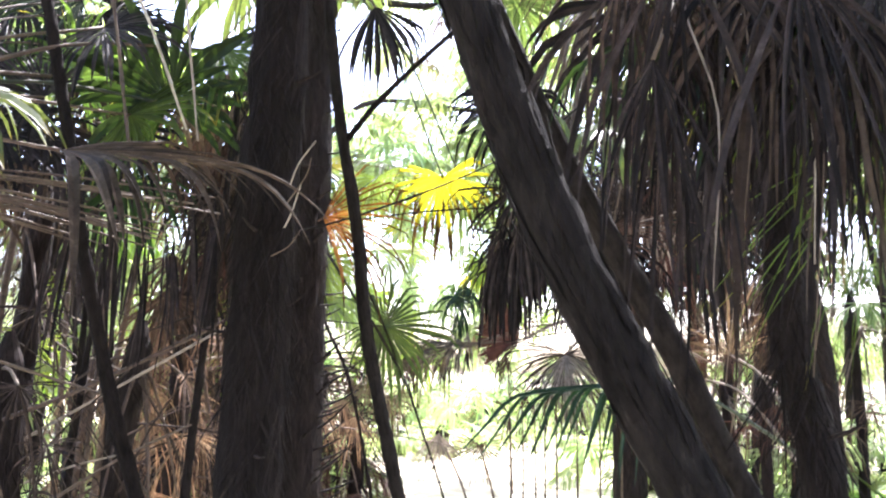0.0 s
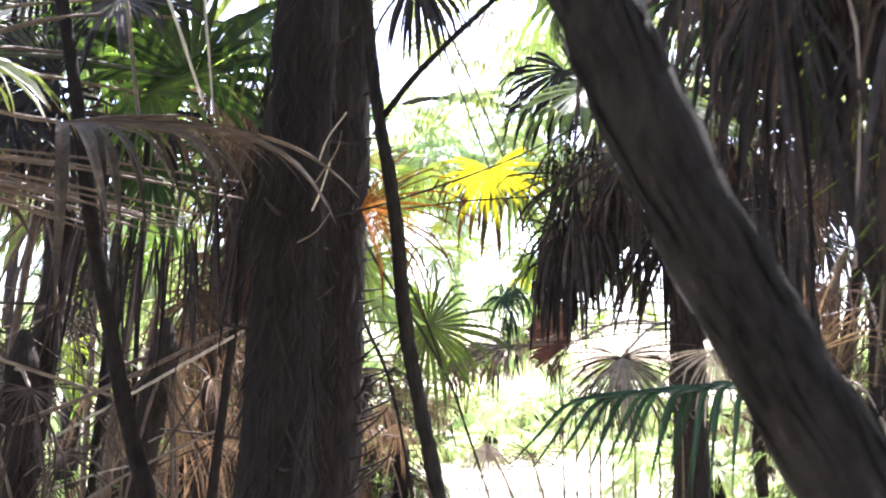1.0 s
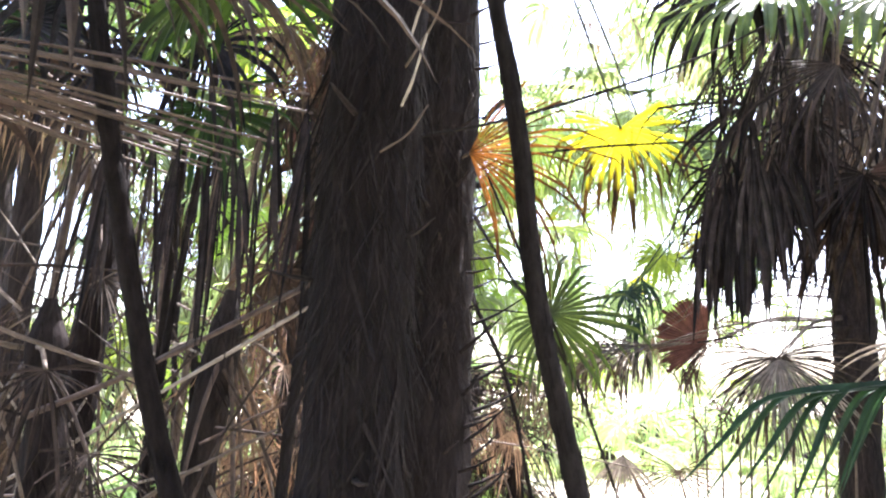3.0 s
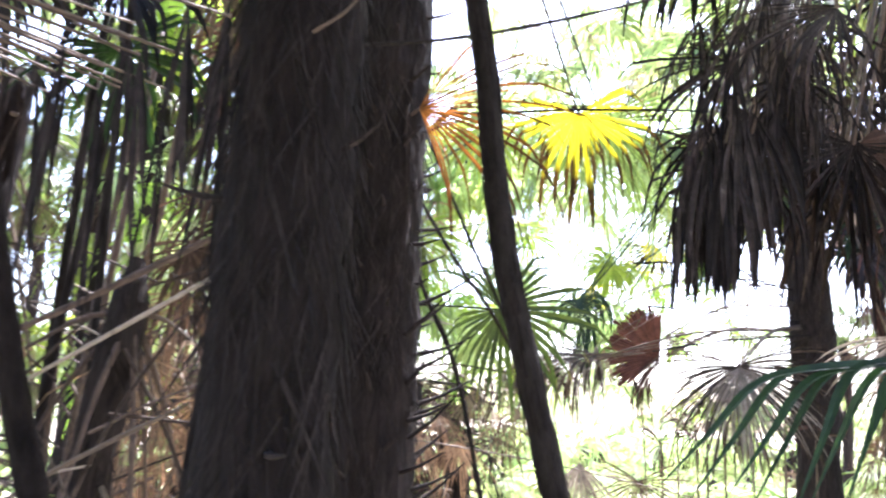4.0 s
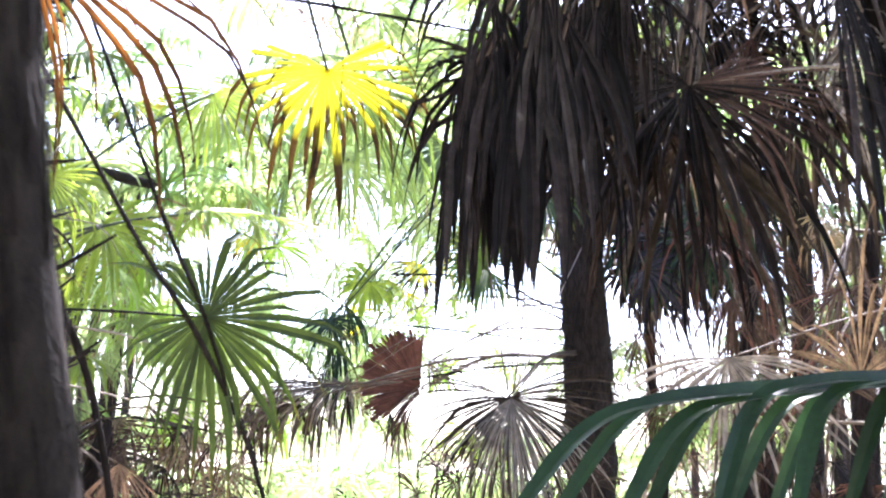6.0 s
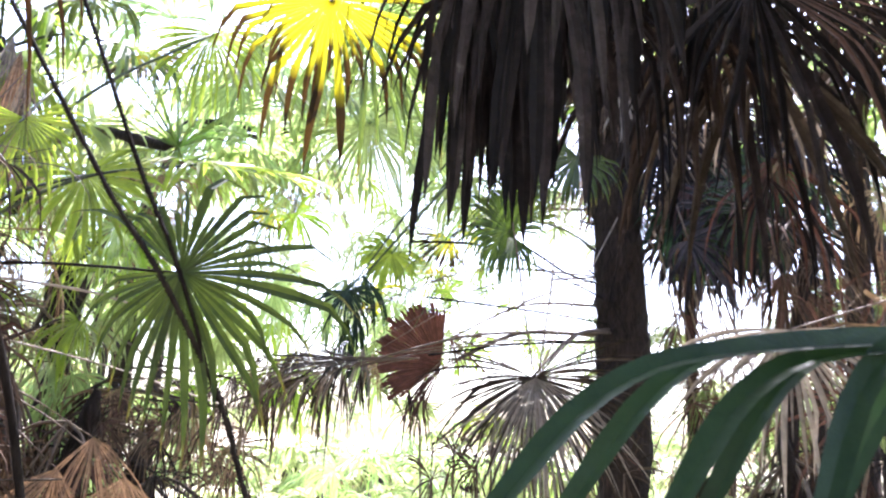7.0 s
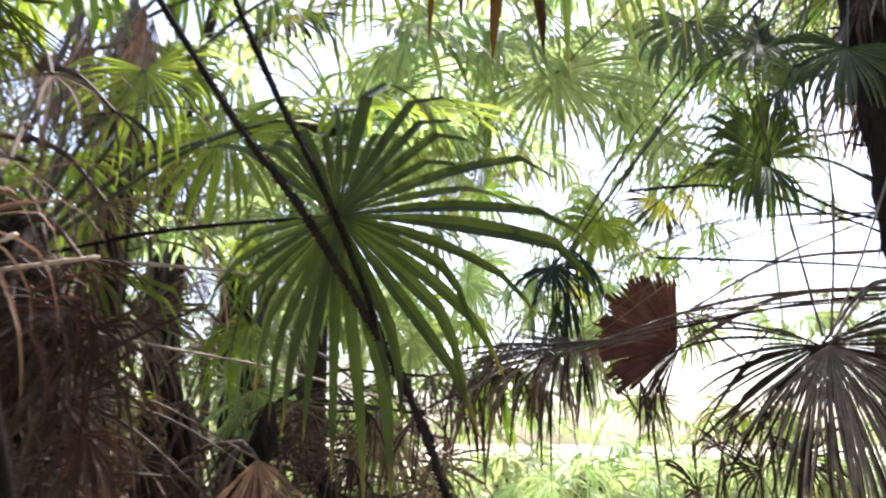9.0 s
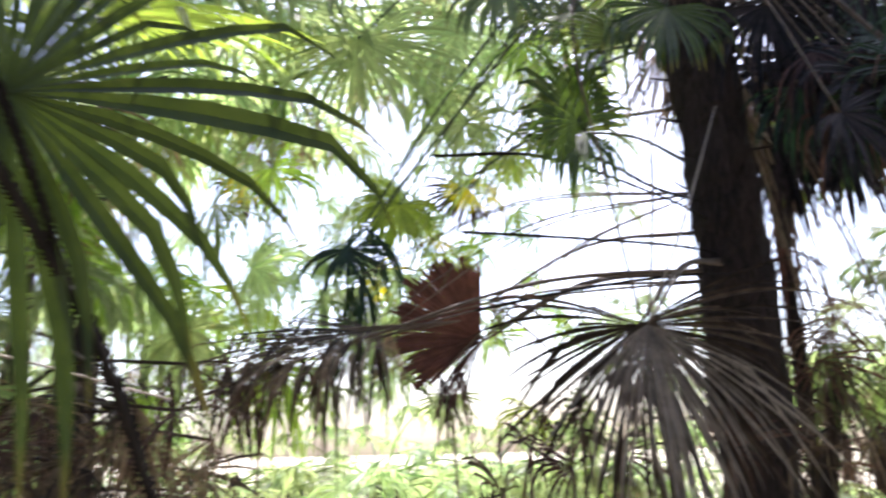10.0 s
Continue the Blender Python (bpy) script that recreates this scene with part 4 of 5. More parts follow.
for k in range(12):
    h = Vector((mat_rng.uniform(-1.8, -1.2), mat_rng.uniform(7.0, 7.3), mat_rng.uniform(1.35, 1.85)))
    leaf(left_palm, h, (mat_rng.uniform(-0.7, 0.7), -0.2, mat_rng.uniform(-1.0, 0.0)), (mat_rng.uniform(-0.4, 0.4), -0.9, 0.5), mat_rng.uniform(0.32, 0.44), (DUSK, RUST_DARK, DEAD)[k % 3], (-1.76, 7.5, h.z + 0.2), STALK, "withered dead leaf", origin=o, name="dead_leaf", n=26, spread=mat_rng.uniform(160, 280), split=0.3, droop=1.6, tip_droop=0.8, seed=7300 + k, width=0.85, ragged=0.4, missing=0.15, sway=1.4, crooked=0.3, uneven=0.4, joined=True, steps=5)
for k, h in enumerate(((-0.95, 7.6, 1.28), (-0.84, 7.75, 1.12), (-1.06, 7.55, 1.15))):
    leaf(left_palm, h, (0.2 - 0.2 * k, -0.2, -1), (0.1, -1, 0.3), 0.4, TAN, (-1.68, 7.5, 1.5), STALK, "pale dry hanging leaf", origin=o, name="dead_leaf", stalk_r=0.004, n=26, spread=120, split=0.25, droop=1.6, seed=7400 + k, width=0.8, ragged=0.4, sway=1.2)

o = (-2.05, 10.5, 0)
broom_palm = thing("windmill_palm", "slim brown palm trunk with dead leaves hanging like brooms", "palm", o)
clothe(broom_palm, [(-2.05, 10.5, -0.03), (-2.05, 10.5, 1.2), (-2.1, 10.5, 2.4)], 0.12, 0.11, o, FIBRE_PALE, 900, 12, 13)
crown(broom_palm, (-2.1, 10.5, 2.4), o, 9, 8, 0.6, 18, GLARE_GREEN, TAN, skirt_drop=1.2)
leaf(broom_palm, (-0.86, 9.29, 1.51), (0, -0.1, -1), (0, -1, 0.1), 0.66, TAN, (-2.0, 10.4, 1.9), STALK, "pale dead leaf hanging closed like a broom", origin=o, name="dead_leaf", n=34, spread=85, split=0.35, droop=0.8, seed=54, uneven=0.3, width=0.9)
leaf(broom_palm, (-2.05, 9.0, 1.92), (0.8, -0.2, -0.2), (0, -0.8, 0.6), 0.42, DEAD, (-2.05, 10.4, 2.0), STALK, "pale dead leaf", origin=o, name="dead_leaf", n=26, spread=300, split=0.35, droop=0.9, seed=58)

for k in range(20):
    h = Vector((mat_rng.uniform(-1.6, -0.5), mat_rng.uniform(8.7, 9.8), mat_rng.uniform(1.0, 1.7)))
    leaf(broom_palm, h, (mat_rng.uniform(-0.8, 0.8), -0.3, mat_rng.uniform(-1.0, 0.2)), (mat_rng.uniform(-0.4, 0.4), -0.8, 0.6), mat_rng.uniform(0.34, 0.5), (DEAD, RUST_DARK, DUSK, TAN)[k % 4], (-2.05, 10.5, h.z * 0.8), STALK, "withered dead leaf", origin=o, name="dead_leaf", n=22, spread=mat_rng.uniform(130, 250), split=0.22, droop=1.6, tip_droop=0.9, seed=7500 + k, width=0.75, ragged=0.45, missing=0.2, sway=1.5, crooked=0.3, uneven=0.4, joined=True, steps=5)

# ---- low palms beside the path, whose trunks stay out of view ----
def low_palm(label, base, top, r, greens, deads, R, seed, mat=GREEN, fibre=FIBRE, dead_mat=DEAD, stubs=8, count=350, reach=0.75):
    ob = thing("windmill_palm", label, "palm", base)
    b, t = Vector(base), Vector(top)
    clothe(ob, [b - Vector((0, 0, 0.03)), b.lerp(t, 0.5) + Vector((0.03, 0.02, 0)), t], r, r * 0.9, base, fibre, count, stubs, seed)
    crown(ob, top, base, greens, deads, R, seed, mat, dead_mat, reach)
    return ob


o = (1.95, 4.7, 0)
near_palm = low_palm("young palm with arching blue-green fan leaves", o, (1.9, 4.7, 1.1), 0.09, 0, 0, 0.45, 61)
finger_rng = random.Random(63)
finger_v, finger_f = [], []
for k in range(17):
    u = k / 16
    bend_x = 0.41 + 0.69 * (1 - u) ** 0.8 + finger_rng.uniform(-0.02, 0.02)
    depth = 4.56 + (0.09 if k % 2 else -0.06) * (1.2 - u) + finger_rng.uniform(-0.02, 0.02)
    ridge_z = 1.455 + 0.13 * (bend_x - 0.41) - 0.006 * (k % 3)
    out = 0.14 + 0.5 * u ** 2
    fall = finger_rng.uniform(0.34, 0.5) * (1 - 0.25 * u)
    tip_y = depth + (0.05 if k % 2 else -0.07)
    run = smooth_line([(1.16, 4.6, 1.51), ((1.16 + bend_x) / 2, (4.6 + depth) / 2, (1.53 + ridge_z) / 2), (bend_x, depth, ridge_z), (bend_x - 0.35 * out * 0.5 - 0.03, depth, ridge_z - 0.05), (bend_x - out * 0.35 - 0.04, (depth + tip_y) / 2, ridge_z - 0.05 - fall * 0.45), (bend_x - out * 0.6 - 0.03, tip_y, ridge_z - 0.05 - fall)], 5)
    face = Vector((finger_rng.uniform(-0.35, 0.05), -0.6, 0.75))
    for i, p in enumerate(run):
        w = i / (len(run) - 1)
        d = (run[min(i + 1, len(run) - 1)] - run[max(i - 1, 0)]).normalized()
        side = face.cross(d).normalized()
        half = 0.0138 * min(1, 0.25 + w * 2.2) * min(1, (1 - w) * 3.0 + 0.04)
        q = len(finger_v)
        finger_v += [p - side * half, p + side.cross(d) * half * 0.45, p + side * half]
        if i:
            finger_f += [(q - 3, q - 2, q + 1, q), (q - 2, q - 1, q + 2, q + 1)]
near_leaf = part("leaf", mesh("blade", [p - Vector(o) for p in finger_v], finger_f, BLUE_GREEN), near_palm, "glossy blue-green fan leaf with fingers folded down")
part("petiole", mesh("petiole", *tube([(-0.07, 0.02, 1.12), (-0.5, -0.03, 1.38), (-0.79, -0.1, 1.51)], 0.011, 0.007, 7, 0.05, 6, 63), PETIOLE, True), near_leaf)
for k, (h, ax, R) in enumerate((((2.0, 6.5, 1.72), (-0.1, -0.2, 1), 0.62), ((2.25, 6.7, 1.6), (0.4, -0.2, 0.9), 0.6), ((1.75, 6.6, 1.55), (-0.6, -0.2, 0.7), 0.5))):
    leaf(near_palm, h, ax, (0, -1, 0.2), R, (DEAD, DUSK, RUST_DARK)[k], (1.92, 4.75, 0.95), STALK, "withered brown fan leaf standing up", origin=o, name="dead_leaf", n=26, spread=170, split=0.25, droop=0.9, tip_droop=0.4, seed=6300 + k, width=0.75, ragged=0.35, missing=0.12, sway=1.0, crooked=0.2)

o = (-2.6, 2.9, 0)
side_palm = low_palm("palm with a broad dead leaf held out level", o, (-2.55, 2.95, 2.15), 0.11, 5, 3, 0.55, 64)
leaf(side_palm, (-1.44, 3.11, 2.29), (1, 0.08, -0.05), (0.05, -0.35, 1), 1.0, DUSK, (-2.5, 2.95, 2.15), STALK, "brown dead fan leaf with split drooping strips", origin=o, name="dead_leaf", n=26, spread=135, split=0.42, droop=0.75, tip_droop=0.7, bend=(0.35, 0.8), seed=65, width=0.98, ragged=0.28, steps=14, swell=0.0, fold=0.7)
leaf(side_palm, (-1.43, 4.21, 2.80), (-0.2, -0.2, 0.9), (0.1, -1, 0.1), 0.55, SHADE_GREEN, (-2.5, 3.1, 2.3), PETIOLE, "dark green fan leaf", origin=o, n=26, spread=290, split=0.55, droop=0.5, tip_droop=0.3, seed=66, width=1.0, swell=0.1, ragged=0.2)
side_rng = random.Random(67)
for k, (h, ax, mat) in enumerate((((-1.95, 4.3, 2.95), (0.3, -0.2, 0.5), DEEP_GREEN), ((-2.2, 4.1, 2.6), (0.5, -0.2, -0.3), SHADED_DEAD), ((-1.7, 4.0, 3.1), (0.6, -0.3, -0.3), SHADED_DEAD), ((-1.25, 4.4, 3.15), (0.4, -0.3, -0.5), DEEP_GREEN), ((-1.6, 4.15, 2.72), (0.7, -0.2, 0.1), DEEP_GREEN), ((-2.0, 4.1, 2.78), (-0.4, -0.2, 0.1), SHADED_DEAD), ((-2.3, 3.9, 2.3), (0.4, -0.2, -0.6), DEAD))):
    leaf(side_palm, h, ax, (0.1, -0.8, 0.5), 0.52, mat, (-2.5, 3.05, 2.2), STALK, origin=o, n=30, spread=240, split=0.35, droop=1.0, tip_droop=0.5, seed=680 + k, ragged=0.25)
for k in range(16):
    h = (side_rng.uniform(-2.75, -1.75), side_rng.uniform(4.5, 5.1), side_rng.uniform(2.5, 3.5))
    leaf(side_palm, h, (side_rng.uniform(-0.6, 0.6), -0.1, side_rng.uniform(-1, 0)), (side_rng.uniform(-0.3, 0.3), -0.9, 0.5), side_rng.uniform(0.42, 0.56), (SHADED_DEAD, SHADE_GREEN, DUSK)[k % 3], (-2.5, 3.05, 2.2), STALK, "dark drooping fan leaf in the shade", origin=o, n=28, spread=side_rng.uniform(150, 260), split=0.36, droop=1.3, tip_droop=0.7, seed=6800 + k, ragged=0.35, missing=0.1, crooked=0.2, stalk_r=0.006)
for k in range(20):
    h = Vector((side_rng.uniform(-1.8, -1.45) if k % 2 else side_rng.uniform(-1.5, -1.06), side_rng.uniform(3.85, 4.3), side_rng.uniform(2.05, 2.35)))
    leaf(side_palm, h, (side_rng.uniform(-0.2, 0.2), 0, -1), (side_rng.uniform(-0.4, 0.4), -1, 0.1), side_rng.uniform(0.3, 0.62), SHADED_DEAD, (-2.5, 3.0, 2.18), STALK, "dead leaf hanging in narrow strips", origin=o, name="dead_leaf", n=4, spread=side_rng.uniform(8, 26), split=0.4, droop=2.0, seed=6700 + k, ragged=0.4, width=0.9, stalk_r=0.005, sag=0.03)

# ---- dead leaves hanging near the start of the path ----
o = (1.06, 2.6, 0)
curtain_rng = random.Random(17)
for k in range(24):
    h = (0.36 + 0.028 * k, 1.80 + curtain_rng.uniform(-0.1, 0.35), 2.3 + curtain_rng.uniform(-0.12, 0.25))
    leaf(right_palm, h, (curtain_rng.uniform(-0.25, 0.3), curtain_rng.uniform(-0.2, 0.2), -1), (curtain_rng.uniform(-0.5, 0.5), -1, 0.25), curtain_rng.uniform(0.32, 0.62), DUSK if k % 5 == 0 else SHADED_DEAD, (0.95, 2.62, 3.2), STALK, "dark dead hanging leaf", origin=o, name="dead_leaf", n=20, spread=curtain_rng.uniform(60, 140), split=0.26, droop=3.0, tip_droop=1.2, seed=700 + k, width=0.75, ragged=0.6, missing=0.25, stalk_r=0.006, sway=1.2, crooked=0.25, uneven=0.4)
for k, (h, ax, R, mat) in enumerate((((0.95, 2.2, 2.5), (-0.2, -0.1, -1), 0.6, SHADED_DEAD), ((0.78, 2.05, 2.45), (0.1, -0.2, -1), 0.55, SHADED_DEAD), ((1.15, 2.2, 2.45), (0, 0, -1), 0.7, SHADED_DEAD), ((1.2, 2.6, 2.5), (-0.2, 0, -1), 0.6, SHADED_DEAD))):
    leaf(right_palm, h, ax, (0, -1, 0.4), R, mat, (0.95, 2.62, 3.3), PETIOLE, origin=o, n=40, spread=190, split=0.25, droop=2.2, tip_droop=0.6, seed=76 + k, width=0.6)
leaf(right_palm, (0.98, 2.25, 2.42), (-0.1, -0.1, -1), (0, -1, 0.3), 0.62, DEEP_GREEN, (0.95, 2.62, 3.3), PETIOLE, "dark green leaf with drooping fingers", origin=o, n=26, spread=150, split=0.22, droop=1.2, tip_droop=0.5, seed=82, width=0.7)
for k, (h, ax, R, mat) in enumerate((((1.02, 2.0, 2.5), (0.3, -0.2, -0.8), 0.5, SHADE_GREEN), ((1.2, 2.15, 2.55), (-0.5, -0.2, -0.6), 0.55, SHADE_GREEN), ((0.8, 1.95, 2.52), (-0.2, -0.2, -0.9), 0.4, SHADED_DEAD), ((1.15, 2.05, 2.38), (0.5, -0.1, -0.7), 0.5, SHADE_GREEN), ((0.62, 1.9, 2.5), (0.2, -0.2, -0.9), 0.36, SHADED_DEAD), ((0.9, 1.85, 2.42), (0.1, -0.2, -0.6), 0.36, SHADED_DEAD))):
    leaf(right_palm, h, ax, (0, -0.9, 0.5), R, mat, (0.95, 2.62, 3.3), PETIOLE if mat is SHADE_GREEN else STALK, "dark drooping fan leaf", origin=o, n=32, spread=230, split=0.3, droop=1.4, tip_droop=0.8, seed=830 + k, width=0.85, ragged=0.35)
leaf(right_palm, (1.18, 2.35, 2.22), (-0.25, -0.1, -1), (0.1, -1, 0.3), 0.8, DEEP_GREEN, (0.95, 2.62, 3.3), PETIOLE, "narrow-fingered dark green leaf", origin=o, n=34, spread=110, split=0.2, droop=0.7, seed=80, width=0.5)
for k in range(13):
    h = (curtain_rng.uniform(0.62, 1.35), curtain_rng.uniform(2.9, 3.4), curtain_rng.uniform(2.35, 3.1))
    leaf(right_palm, h, (curtain_rng.uniform(-0.6, 0.6), -0.1, -1), (curtain_rng.uniform(-0.4, 0.4), -1, 0.35), curtain_rng.uniform(0.42, 0.6), (SHADED_DEAD, SHADE_GREEN, SHADED_DEAD)[k % 3], (0.95, 2.62, 3.3), STALK, "dark leaf hanging behind the trunk", origin=o, name="dead_leaf", n=28, spread=curtain_rng.uniform(120, 220), split=0.36, droop=1.6, tip_droop=0.9, seed=860 + k, ragged=0.4, missing=0.1, sway=1.0, crooked=0.2, stalk_r=0.006)
for k in range(9):
    x0, x1 = 0.5 + 0.06 * k, 0.42 + 0.07 * k + curtain_rng.uniform(-0.06, 0.12)
    z1 = curtain_rng.uniform(1.45, 1.85)
    v, f = tube([(0.95 - 0.06 * k - 0.95, -0.25, 2.9 - 0.02 * k), (x0 - 0.95, -0.7, 2.45), ((x0 + x1) / 2 - 0.95 + 0.03, -0.78, 2.1), (x1 - 0.95, -0.8, z1)], 0.0045, 0.0012, 5, 0.15, 5, 600 + k, 0.3)
    part("petiole", mesh("petiole", [Vector(p) + Vector((-0.11, 0, 0)) for p in v], f, (PALE_STICK, STALK, STALK)[k % 3], True), right_palm, "bare dry leaf stalk hanging down")

# ---- small dead fans low in the clearing ----
def low_fan(name, label, hub, axis, normal, R, mat, root, seed, **kw):
    ob = thing(name, label, "palm leaf", root)
    leaf(ob, hub, axis, normal, R, mat, root, STALK if mat is not GREEN else PETIOLE, origin=root, seed=seed, name="blade", **kw)


low_fan("palm_leaf", "grey dead fan leaf hanging over the path", (-0.1, 6.89, 1.06), (0, -0.1, -1), (0, -1, 0.2), 0.4, GREY, (0.3, 7.1, 0), 81, n=26, spread=110, split=0.3, droop=0.8)
low_fan("palm_leaf", "small dark fan leaf on a thin stalk", (0.22, 7.0, 0.98), (0, -0.2, -1), (0, -1, 0.2), 0.34, DEAD, (0.45, 7.2, 0), 82, n=24, spread=250, split=0.25, droop=0.5, width=0.7)
low_fan("palm_leaf", "small light green fan leaf on a thin stalk", (0.68, 11.49, 1.66), (0, -0.2, -1), (0, -1, 0.2), 0.3, GLARE_GREEN, (0.8, 11.7, 0), 83, n=20, spread=200, split=0.35, droop=0.6)
for k, (x, y, z, a) in enumerate(((0.78, 8.6, 1.22, -0.5), (1.0, 8.75, 1.26, 0.3), (1.2, 8.75, 1.2, -0.2), (1.42, 8.75, 1.28, 0.5), (0.55, 8.7, 1.14, -0.3), (1.62, 8.7, 1.24, 0.2), (0.68, 8.85, 1.3, 0.4), (0.9, 8.9, 1.4, -0.3))):
    low_fan("palm_leaf", "dark withered fan leaf near the ground", (x, y, z), (a, -0.3, 0.3), (0, -0.8, 0.6), 0.34, (RUST_DARK, DEAD, DUSK)[k % 3], (x + 0.05, y + 0.15, 0), 840 + k, n=30, spread=250, split=0.3, droop=2.4, tip_droop=1.2, width=0.8, ragged=0.5, missing=0.15, sway=1.6, crooked=0.4, uneven=0.4)
# ---- thin toothed petioles that cross the view ----
def stalk(name, label, points, r0, r1, mat, seed):
    """A loose stalk: its shaft, and small teeth along both edges where it is a toothed petiole."""
    p0 = Vector(points[0])
    rel = [Vector(p) - p0 for p in points]
    v, f = tube(rel, r0, r1, 6, 0.18, 9, seed, 0.3)
    if "toothed" not in label:
        return thing(name, label, "stalk", p0, "loose stalks", mesh("stalk", v, f, mat, True))
    ob = thing(name, label, "stalk", p0, "loose stalks")
    part("shaft", mesh("shaft", v, f, mat, True), ob)
    rnd = random.Random(seed)
    line = smooth_line(rel, 40)
    verts, faces = [], []
    for k in range(1, len(line) - 1):
        d = (line[k + 1] - line[k - 1]).normalized()
        side = d.cross(Vector((0, 1, 0))).normalized()
        r = r0 + (r1 - r0) * k / len(line)
        for s in (-1, 1):
            p = line[k] + d * rnd.uniform(-0.004, 0.004)
            q = len(verts)
            h = r * rnd.uniform(0.5, 1.1)
            verts += [p + side * (s * r * 0.85) - d * 0.004, p + side * (s * r * 0.85) + d * 0.004, p + side * (s * (r + h)) + d * 0.004, p + side * (s * r * 0.85) + Vector((0, -0.003, 0))]
            faces += [(q, q + 1, q + 2), (q, q + 2, q + 3), (q + 1, q + 3, q + 2)]
    tagged(part("teeth", mesh("teeth", verts, faces, mat), ob, "small sharp teeth along the edges"), kind="stuff")
    return ob


stalk("petiole", "dark toothed petiole slanting down", [(-1.36, 6.87, 2.97), (-1.03, 6.8, 2.465), (-0.79, 6.8, 2.095), (-0.605, 6.8, 1.85), (-0.43, 6.86, 1.56), (-0.345, 6.86, 1.40), (-0.27, 6.86, 1.2), (-0.05, 6.86, 0.6), (0.1, 6.86, 0.0)][::-1], 0.008, 0.009, STEM, 91)
stalk("petiole", "dark toothed petiole slanting down", [(-1.15, 6.92, 3.15), (-0.845, 6.87, 2.48), (-0.707, 6.86, 2.18), (-0.587, 6.85, 1.95), (-0.49, 6.855, 1.73), (-0.425, 6.86, 1.56)][::-1], 0.005, 0.008, STEM, 92)
stem("sapling", "dark thin leaning stem beside the path", [(-0.35, 5.8, -0.03), (-0.62, 5.75, 1.3), (-0.82, 5.7, 1.8), (-1.05, 5.6, 2.3), (-1.5, 5.5, 3.4)], 0.0105, 0.008, STEM, "sapling", 8, 93, (), 0.15)
